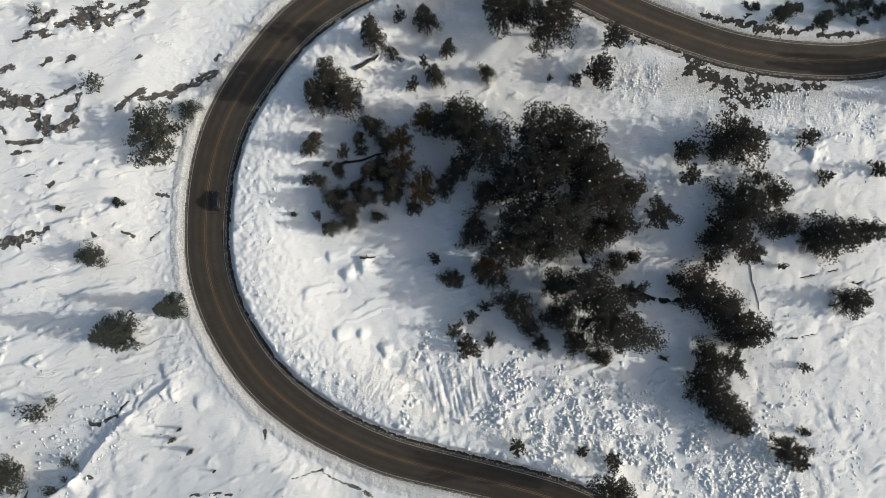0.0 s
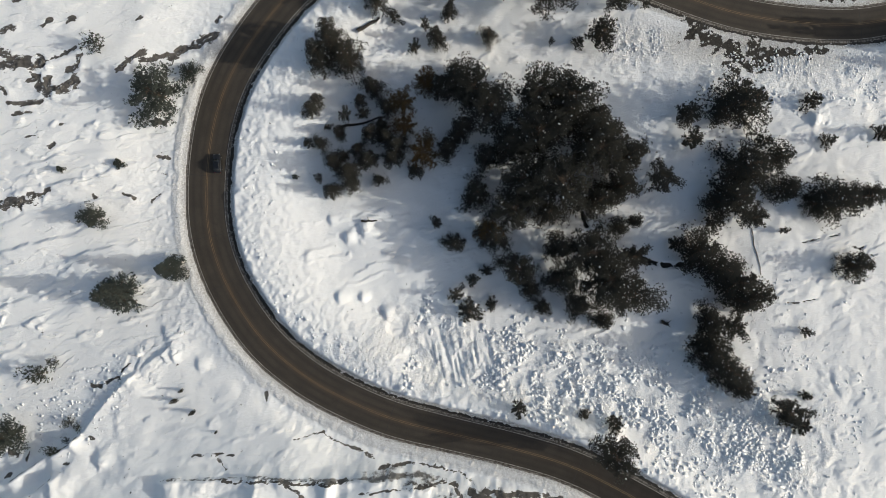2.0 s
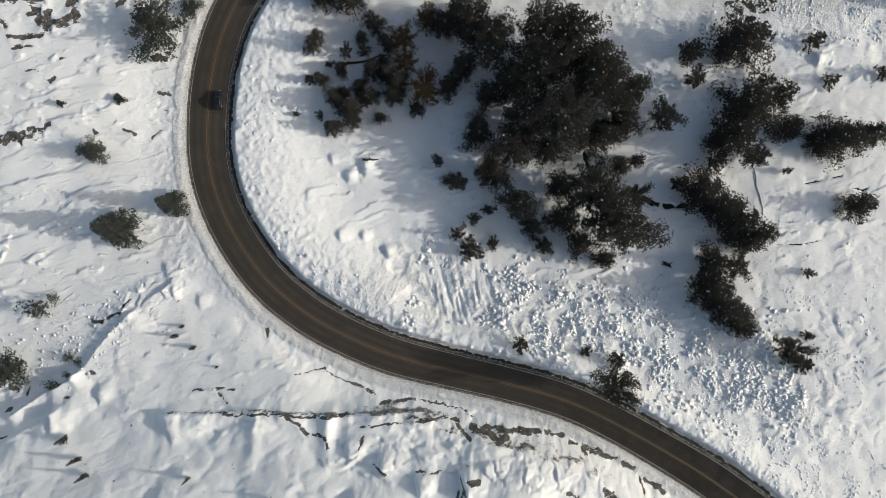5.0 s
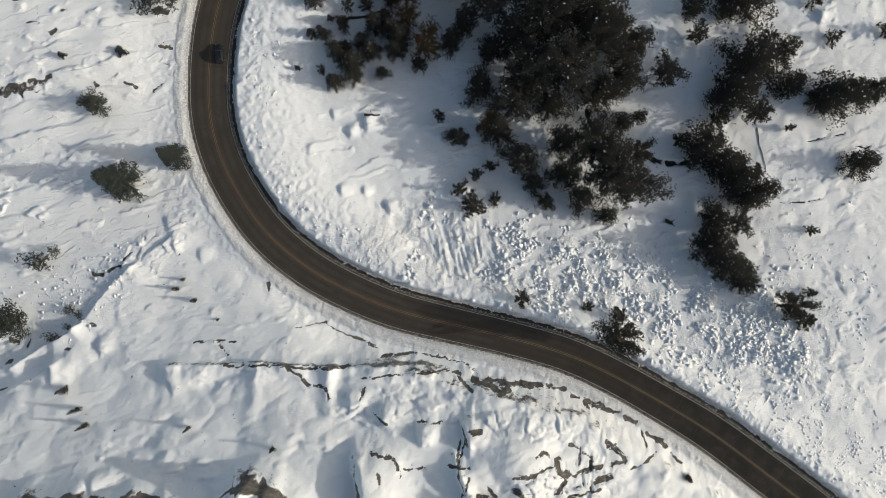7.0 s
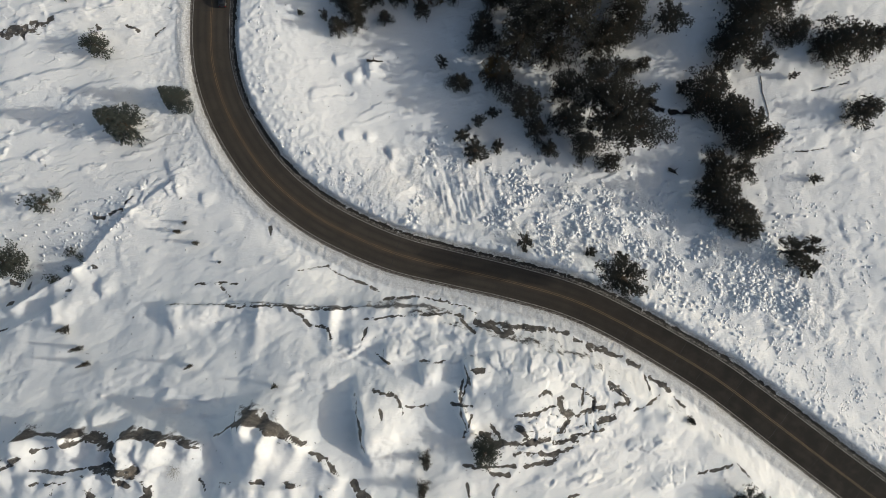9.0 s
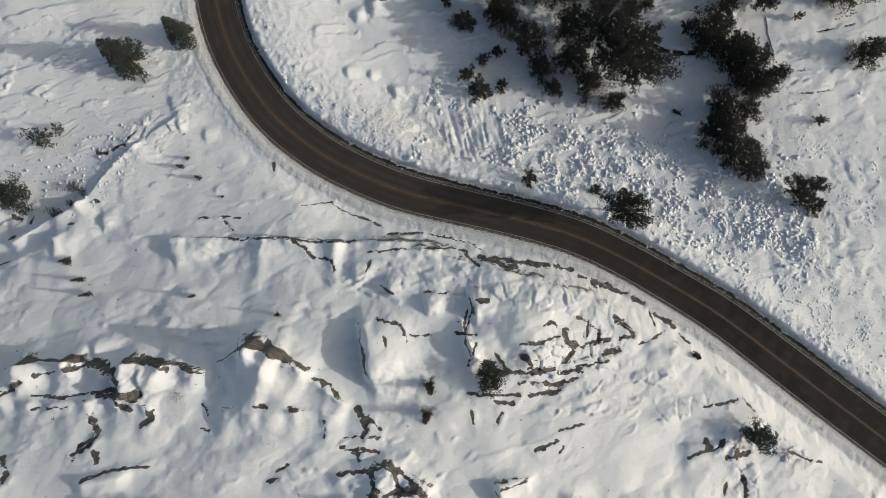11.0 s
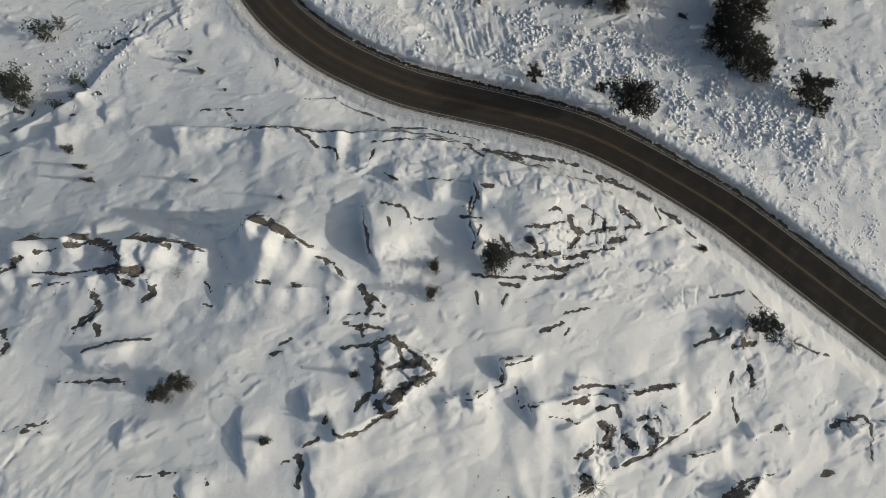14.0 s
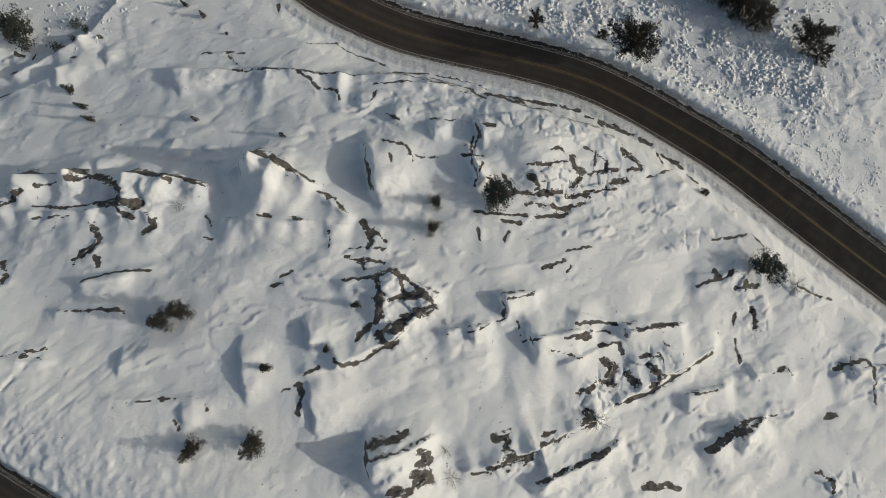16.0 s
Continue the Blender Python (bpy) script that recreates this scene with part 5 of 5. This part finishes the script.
NORTHEAST = [(85.0, 59.1, 5, 3.0), (88.0, 61.0, 4, 2.2), (96.5, 58.4, 4, 2.3), (104.4, 62.3, 4, 2.5), (112.7, 61.6, 4, 2.5),
             # trees past x = 118 are out of view, added to throw shade westward
             (120.5, 44.6, 16, 3.2), (126, 46.0, 17, 3.4), (125, 38, 10, 3), (133, 41, 12, 3.5),
             (119, 57.5, 12, 3.4), (126, 62, 14, 4), (132, 58, 15, 4), (121, 67, 13, 4), (139, 63, 15, 4.2), (128, 69, 13, 4),
             (91.8, 62.5, 2.4, 1.5), (99.5, 60.8, 2.2, 1.3), (107.5, 58.6, 2.4, 1.4), (110, 64.5, 3, 2.0), (80.5, 62.5, 2.2, 1.4), (101, 65.5, 4, 2.4)]
SAPLING = [
    (-84.1, -66.0, 4.6, 1.1), (-80.4, -69.9, 4.4, 0.8), (-77.9, -73.0, 4.6, 0.8), (-55.1, -73.1, 4.2, 0.55), (-36.5, -76.6, 3, 0.6), (-62.9, -44.4, 3.6, 0.7),
    (-58.5, -47.0, 3.8, 0.65), (-52.8, -51.3, 1.6, 0.4), (-61.7, -42.3, 2.4, 0.5),
]
SOUTH = [
    (-4.9, -90.0, 6.5, 1.4), (-5.2, -95.2, 6.5, 1.4), (7.3, -88.7, 4, 3.1), (54.3, -86.3, 3.2, 1.1), (65.4, -102.3, 4, 3.1), (-53.4, -112.7, 6.5, 1.8),
    (-50.0, -110.9, 7.5, 2.1), (-34.0, -120.5, 3, 1.1), (-43.8, -132.4, 6.5, 1.7), (-34.2, -132.2, 8, 1.9), (-19.1, -110.0, 4, 0.9), (-23.9, -117.5, 2.6, 0.8),
]
BARE = [(25.9, -131.5, 2.4, 2.3), (-1.4, -139.5, 2, 1.8), (72.7, -106.6, 1.6, 1.9), (-54.3, -91.8, 1.6, 1.3), (-2.4, -135.1, 1.5, 1.2)]

KINDS = {
    "tall": [conifer("pine_tree", 100 + s, 15, 5.6, 78, 62, 0.22, PINE, snow=60, base=0.32, lean=0.03 * s, blades=14) for s in range(5)],
    "mid": [conifer("pine_tree", 120 + s, 10, 3.4, 56, 42, 0.21, PINE, snow=14, base=0.18, blades=13) for s in range(3)],
    "small": [conifer("young_pine", 140 + s, 5, 1.8, 34, 19, 0.19, PINE, snow=3, base=0.1, form=("cone", "dome", "dome")[s % 3]) for s in range(6)],
    "spire": [conifer("pine_tree", 145 + s, 13, 5.0, 92, 52, 0.21, PINE, snow=30, base=0.12, form="cone", blades=12) for s in range(4)],
    "fir": [conifer("fir_tree", 150 + s, 10, 3.2, 96, 32, 0.22, FIR, snow=0, base=0.07, form="cone") for s in range(4)],
    "round": [conifer("juniper_tree", 160 + s, 7, 4.6, 60, 40, 0.26, OLIVE, form="bush", base=0.06) for s in range(3)],
    "brown": [conifer("leafy_oak", 180 + s, 8, 2.9, 60, 32, 0.18, RUSTY, base=0.15, blades=9) for s in range(2)],
    "sparse": [conifer("sparse_shrub", 190 + s, 4, 3.0, 26, 13, 0.26, GREYGREEN, form="bush", base=0.05) for s in range(2)],
    "bush": [conifer("juniper_bush", 200 + s, 2.4, 1.3, 26, 14, 0.22, OLIVE, form="bush", base=0.03) for s in range(2)],
    "bare": [bare_shrub("bare_shrub", 210 + s, 2.0, 1.9, 14) for s in range(2)],
}
SIZES = {"tall": (15, 5.6), "mid": (10, 3.4), "small": (5, 1.8), "fir": (10, 3.2), "spire": (13, 5.0), "round": (7, 4.6), "brown": (8, 2.9), "sparse": (4, 3.0), "bush": (2.4, 1.3), "bare": (2.0, 1.9)}


def kind_of(place, spot):
    x, y, h, r = spot
    if place in ("brown", "sparse", "bare"):
        return place
    if place in ("west", "northeast"):
        return "fir" if h >= 10 else "round" if r > 2.2 else "bush"
    if place == "sapling" or place == "south" and h > 2 * r:
        return "spire"
    if place in ("east", "southeast") and h >= 8.5:
        return "spire"
    if h >= 11.5:
        return "tall" if h < 2.75 * r else "spire"
    if r > 0.75 * h or h <= 2.3:
        return "bush" if r < 2.2 else "round"
    if h <= 6.5:
        return "small"
    return "spire" if h > 2.45 * r else "mid"


WORDS = {
    "grove": "tall dark green pine crowded in the snowy grove", "lower": "dark green pine at the grove's edge in snow", "east": "dark green pine standing in shaded snow",
    "southeast": "dark pine on the snowy bank with long shadow", "northin": "dark green pine inside the road's bend", "westin": "young green pine among small trees in snow",
    "brown": "rust-brown leafy oak among dark pines", "west": "rounded olive-green juniper on the open snowfield", "sparse": "thin grey-green shrub half buried in snow",
    "northeast": "dark bushy juniper beyond the road's snowbank, the farthest unseen, added for shade", "sapling": "tiny pine sapling poking out of smooth snow", "south": "small dark pine among snowy ledges",
    "bare": "leafless pale shrub in snow by rock ledge", "verge": "dense dark green pine beside the road's snowbank"}
PLACES = dict(grove=GROVE, lower=LOWER, east=EAST, southeast=SOUTHEAST, northin=NORTHIN, westin=WESTIN, brown=BROWN, west=WEST, sparse=SPARSE,
              northeast=NORTHEAST, sapling=SAPLING, south=SOUTH, bare=BARE, verge=VERGE)
spots = [(place, s) for place, group in PLACES.items() for s in group]
heights = land(np.array([s[0] for _, s in spots], float), np.array([s[1] for _, s in spots], float))[0]
jobs = {}
rnd = random.Random(11)
for (place, s), gz in zip(spots, heights):
    if place in ("grove", "lower"):
        s = (s[0], s[1], s[2] * 1.12, s[3] * 1.12)
    elif s[3] > 1.2 and place in ("east", "southeast", "northin", "westin", "brown", "south", "west"):
        s = (s[0], s[1], s[2], s[3] * {"east": 1.06, "southeast": 1.04, "westin": 1.1}.get(place, 1.0))
        s = (s[0], s[1], s[2] * {"westin": 1.35, "northin": 1.15}.get(place, 1.0), s[3] * 1.12)
    k = kind_of(place, s)
    h0, r0 = SIZES[k]
    m = pose(s[0], s[1], gz - 0.05, rnd.uniform(-3, 3), rnd.uniform(-3, 3), rnd.uniform(0, 360)) @ Matrix.Diagonal((s[3] / r0, s[3] / r0 * rnd.uniform(0.9, 1.1), s[2] / h0, 1))
    jobs.setdefault((k, rnd.randrange(len(KINDS[k]))), []).append((place, m))
for (k, which), made in jobs.items():
    proto = KINDS[k][which]
    cat = "shrub" if k in ("bush", "bare", "sparse") else "tree"
    for place, m in made[1:]:
        tagged(copy_thing(proto, m), WORDS[place], cat, group=f"{cat}s of the {'grove' if place in ('grove', 'lower') else 'slope'}")
    proto.matrix_basis = made[0][1]
    tagged(proto, WORDS[made[0][0]], cat, group=f"{cat}s of the {'grove' if made[0][0] in ('grove', 'lower') else 'slope'}")
for k, group in KINDS.items():
    for n, proto in enumerate(group):
        if (k, n) not in jobs:
            for c in proto.children:
                bpy.data.objects.remove(c)
            bpy.data.objects.remove(proto)


# ---- rocks ----
def boulder(seed, flat=0.45, level=4):
    """A rough, angular block of granite."""
    bm = bmesh.new()
    bmesh.ops.create_icosphere(bm, subdivisions=level, radius=1.0)
    rs = random.Random(seed)
    cuts = [(Vector((rs.gauss(0, 1), rs.gauss(0, 1), rs.gauss(0, 0.6))).normalized(), rs.uniform(0.42, 0.85)) for _ in range(16)]
    off = Vector((seed * 3.1, seed * 1.7, 0))
    for v in bm.verts:
        c = v.co.copy()
        for n, d in cuts:
            e = c.dot(n) - d
            if e > 0:
                c -= n * e
        c *= 1 + 0.22 * noise.noise(c * 1.9 + off) + 0.10 * noise.noise(c * 6.0 + off)
        v.co = Vector((c.x, c.y, c.z * flat))
    me = bpy.data.meshes.new("boulder")
    bm.to_mesh(me)
    bm.free()
    me.materials.append(ROCK)
    return me


BOULDERS = [boulder(s, 0.42 + 0.06 * (s % 3)) for s in range(6)]
rnd = random.Random(4)
BLOCKS = [(w, a, b, c, d) for w, *p in OUTCROPS if w > 0.62 for a, b, c, d in zip(p[0:-2:2], p[1:-2:2], p[2::2], p[3::2])]
gz = land(np.array([(a + c) / 2 for _, a, _, c, _ in BLOCKS]), np.array([(b + d) / 2 for _, _, b, _, d in BLOCKS]))[0]
for (w, a, b, c, d), z in zip(BLOCKS, gz):
    ob = new("rock", BOULDERS[rnd.randrange(6)])
    run = math.hypot(c - a, d - b)
    ob.matrix_basis = pose((a + c) / 2, (b + d) / 2, z - 0.15 * w, rnd.uniform(-8, 8), rnd.uniform(-8, 8), math.degrees(math.atan2(d - b, c - a)) + rnd.uniform(-10, 10)) @ Matrix.Diagonal((0.42 * run + 0.2, 0.8 * w, 0.9 * w, 1))
    tagged(ob, "grey-brown granite rock breaking through the snow", "rock", group="rocks on the slope")


# ---- clods of broken snow: far too many to count ----
def clods(name, label, seed, spots, lo, hi, material):
    """One mesh of broken plates of crust, each with its sunward edge sunk in the snow and the other raised."""
    rs = np.random.RandomState(seed)
    n, k = len(spots), 6
    gz = land(spots[:, 0], spots[:, 1])[0]
    size = lo + (hi - lo) * rs.uniform(0, 1, (n, 1)) ** 2.0
    turn = np.linspace(0, 2 * math.pi, k, endpoint=False)[None] + rs.uniform(0, 6.28, (n, 1)) + rs.uniform(-0.35, 0.35, (n, k))
    rad = size * rs.uniform(0.55, 1.15, (n, k))
    px, py = rad * np.cos(turn), rad * np.sin(turn) * rs.uniform(0.55, 1.0, (n, 1))
    yaw = rs.uniform(0, 6.28, (n, 1))
    px, py = px * np.cos(yaw) - py * np.sin(yaw), px * np.sin(yaw) + py * np.cos(yaw)
    way = rs.normal(radians(-25), 0.75, (n, 1))
    tilt = np.clip(rs.normal(0.20, 0.10, (n, 1)), 0.02, 0.5)
    lift = size * tilt * 0.7 + rs.uniform(-0.03, 0.06, (n, 1))
    top = lift - tilt * (px * np.cos(way) + py * np.sin(way)) + rs.normal(0, 0.02, (n, k)) * size
    ring = np.stack([spots[:, :1] + px, spots[:, 1:] + py, gz[:, None] + np.maximum(top, -0.15)], -1)
    skirt = ring * 1.0
    skirt[..., 2] = gz[:, None] - 0.45
    v = np.concatenate([ring, skirt], 1).reshape(-1, 3)
    o = np.arange(n)[:, None] * 2 * k
    faces = []
    for a in range(1, k - 1):
        faces.append(np.concatenate([o, o + a, o + a + 1], 1))
    for a in range(k):
        b = (a + 1) % k
        faces += [np.concatenate([o + a, o + k + a, o + k + b], 1), np.concatenate([o + a, o + k + b, o + b], 1)]
    ob = new(name, tris(v, np.concatenate(faces)))
    ob.data.materials.append(material)
    return tagged(ob, label, "snow", kind="stuff")


def along_band(seed, count, x0, y0, x1, y1, wide, patch):
    """Places scattered in drifts along a band."""
    rs = np.random.RandomState(seed)
    t, o = rs.uniform(0, 1, count * 4), rs.normal(0, wide, count * 4)
    L = math.hypot(x1 - x0, y1 - y0)
    p = np.stack([x0 + t * (x1 - x0) - o * (y1 - y0) / L, y0 + t * (y1 - y0) + o * (x1 - x0) / L], 1)
    keep = fbm(p[:, 0], p[:, 1], patch, 3, 5) + rs.normal(0, 0.09, len(p)) > 0.03
    lat, _, lw, _ = beside(p[:, 0], p[:, 1], LINES[0])
    slid = ((p[:, 0] - 3) / 9) ** 2 + ((p[:, 1] + 35) / 7) ** 2 < 1
    return p[keep & ~slid & (np.abs(lat) > lw + 2.8)][:count]


def scattered(seed, count, x0, y0, ra, rb):
    """Places strewn round a point."""
    rs = np.random.RandomState(seed)
    return np.stack([rs.normal(x0, ra, count), rs.normal(y0, rb, count)], 1)


LUMP = Mat("broken_snow").set(Base_Color=(0.83, 0.832, 0.84), Roughness=0.8).m
clods("snow_clods", "angular clods of slid snow on the bank", 1, along_band(51, 4000, -8, -32, 88, -58, 6.5, 7.0), 0.16, 0.95, LUMP)
clods("snow_rubble", "rubble of ploughed snow beside the pull-out", 2, np.concatenate([along_band(52, 350, 40, 42, 56, 43, 3.0, 4.0), along_band(53, 900, 66, 34, 112, 34, 4.0, 6.0)]), 0.12, 0.5, LUMP)
clods("gully_crust", "broken crust of snow round buried shrubs", 4, np.concatenate([scattered(61, 160, -89, -47, 5, 5), scattered(62, 90, -78, -41, 3, 4)]), 0.15, 0.6, LUMP)
clods("bank_crumbs", "small crumbs of snow on the bank above the road", 5, np.concatenate([along_band(56, 1500, 58, -64, 112, -92, 8.0, 5.0), along_band(57, 500, 76, -22, 112, -60, 7.0, 5.0)]), 0.10, 0.45, LUMP)
clods("verge_lumps", "scattered lumps of snow inside the road's bend", 3, np.concatenate([along_band(54, 130, -45, 22, -44, -26, 3.0, 4.0), along_band(55, 160, -44, -26, -14, -42, 3.0, 4.0)]), 0.15, 0.5, LUMP)


# ---- fallen timber ----
def fallen_log(points, r, material, label, branches, seed):
    rs = np.random.RandomState(seed)
    p = np.array(points, float)
    t = np.linspace(0, 1, 7)
    q = np.stack([np.interp(t, np.linspace(0, 1, len(p)), p[:, k]) for k in range(2)], 1) + rs.normal(0, 0.12, (7, 2))
    gz = land(q[:, 0], q[:, 1])[0] + r * 0.8
    pts = np.concatenate([q, gz[:, None]], 1)
    base = pts[0].copy()
    root = new("fallen_log")
    root.matrix_basis = Matrix.Translation(base)
    v, f = tube(pts - base, np.linspace(r, r * 0.45, 7), 8)
    me = tris(v, f)
    part("trunk", me, material, root)
    for _ in range(branches):
        k = rs.randint(1, 6)
        d = np.array([rs.normal(), rs.normal(), abs(rs.normal()) * 0.6])
        d /= np.linalg.norm(d)
        ln = rs.uniform(0.6, 1.6)
        c = pts[k] - base
        v, f = tube([c, c + d * ln * 0.5, c + d * ln + np.array([0, 0, 0.1])], [r * 0.35, r * 0.22, 0.02], 5)
        part("branch_stub", tris(v, f), material, root)
    tagged(root, label, "log")


DARKWOOD = bark("wet_dark_wood", (0.02, 0.017, 0.015), (0.05, 0.04, 0.032))
fallen_log([(-21.5, 44.2), (-18.8, 46.1), (-16.0, 47.9)], 0.5, DARKWOOD, "dark wet fallen trunk lying in the snow", 4, 1)
fallen_log([(-25.6, 20.8), (-20.2, 22.1), (-14.6, 23.8)], 0.35, DARKWOOD, "dark fallen trunk among the small pines", 5, 2)
fallen_log([(-25.6, 20.3), (-24.0, 17.2)], 0.16, TWIG, "bleached dead trunk lying on snow", 3, 3)
fallen_log([(-20.6, -2.2), (-16.8, -2.0)], 0.32, DARKWOOD, "short dark log half buried in snow", 2, 4)
fallen_log([(55.4, -27.6), (57.5, -28.5)], 0.5, DARKWOOD, "dark broken stump in shaded snow", 5, 5)
fallen_log([(78.5, -4.2), (80.8, -15.8)], 0.12, TWIG, "long straight pole lying under the snow", 0, 6)


# ---- the car on the road ----
def car():
    root = new("car")
    black = Mat("black_car_paint").set(Base_Color=(0.012, 0.012, 0.014), Roughness=0.35).m
    glass = Mat("tinted_glass").set(Base_Color=(0.02, 0.022, 0.025), Roughness=0.08).m
    rubber = Mat("tyre_rubber").set(Base_Color=(0.02, 0.02, 0.02), Roughness=0.9).m
    alloy = Mat("alloy_rim").set(Base_Color=(0.5, 0.5, 0.5), Metallic=1.0, Roughness=0.3).m
    lamp_w = Mat("clear_lamp").set(Base_Color=(0.6, 0.6, 0.6), Roughness=0.15).m
    lamp_r = Mat("red_lamp").set(Base_Color=(0.3, 0.02, 0.02), Roughness=0.2).m

    def loft(rows):
        """Rows of (y, half width, low, high) joined into a closed hull."""
        bm = bmesh.new()
        rings = []
        for y, w, a, b in rows:
            rings.append([bm.verts.new(p) for p in ((-w * 0.9, y, a), (-w, y, a + (b - a) * 0.35), (-w * 0.97, y, b - 0.08), (-w * 0.86, y, b), (w * 0.86, y, b), (w * 0.97, y, b - 0.08), (w, y, a + (b - a) * 0.35), (w * 0.9, y, a))])
        for p, q in zip(rings[:-1], rings[1:]):
            for k in range(8):
                bm.faces.new((p[k], p[(k + 1) % 8], q[(k + 1) % 8], q[k]))
        bm.faces.new(rings[0])
        bm.faces.new(rings[-1][::-1])
        bmesh.ops.recalc_face_normals(bm, faces=bm.faces)
        for f in bm.faces:
            f.smooth = True
        return bm

    def box(x, y, z, sx, sy, sz):
        bm = bmesh.new()
        bmesh.ops.create_cube(bm, size=1, matrix=Matrix.LocRotScale((x, y, z), None, (sx, sy, sz)))
        bmesh.ops.bevel(bm, geom=bm.edges[:], offset=min(sx, sy, sz) * 0.25, segments=2, affect="EDGES")
        return bm

    body = part("body", loft([(-2.3, 0.74, 0.38, 0.75), (-2.15, 0.88, 0.28, 0.98), (-1.3, 0.93, 0.24, 1.02), (0, 0.93, 0.24, 1.0), (1.2, 0.92, 0.24, 0.97), (2.0, 0.86, 0.27, 0.86), (2.3, 0.68, 0.36, 0.68)]), black, root, "glossy black body")
    part("cabin", loft([(-1.9, 0.70, 0.95, 1.06), (-1.4, 0.74, 0.95, 1.5), (-0.4, 0.75, 0.95, 1.6), (0.3, 0.74, 0.95, 1.55), (1.05, 0.70, 0.93, 1.02)]), glass, root, "dark tinted windows")
    part("roof", box(0, -0.55, 1.6, 1.2, 1.5, 0.05), black, root)
    for sx in (-1, 1):
        part("headlight", box(sx * 0.62, 2.16, 0.68, 0.34, 0.14, 0.14), lamp_w, root, "clear headlight")
        part("taillight", box(sx * 0.66, -2.22, 0.82, 0.3, 0.1, 0.16), lamp_r, root, "red taillight")
        part("mirror", box(sx * 1.0, 0.75, 1.02, 0.18, 0.12, 0.14), black, root)
        for sy in (-1.4, 1.42):
            for nm, rad, wid, mat_, dx in (("tyre", 0.34, 0.22, rubber, 0.84), ("rim", 0.22, 0.05, alloy, 0.94)):
                bm = bmesh.new()
                bmesh.ops.create_cone(bm, cap_ends=True, segments=24, radius1=rad, radius2=rad, depth=wid, matrix=Matrix.Translation((sx * dx, sy, 0.34)) @ Matrix.Rotation(radians(90), 4, "Y"))
                bmesh.ops.bevel(bm, geom=[e for e in bm.edges if len(e.link_faces) == 2 and e.calc_face_angle() > 1], offset=0.02, segments=2, affect="EDGES")
                if nm == "tyre":
                    wheel = part("wheel", bm, mat_, root, "black tyre on alloy rim")
                else:
                    part("rim", bm, mat_, wheel, "silver alloy rim")
    return root


the_car = car()
the_car.matrix_basis = pose(-54.6, 11.5, -9.55, 0, 0, 4)
tagged(the_car, "black passenger car driving on the mountain road", "car")
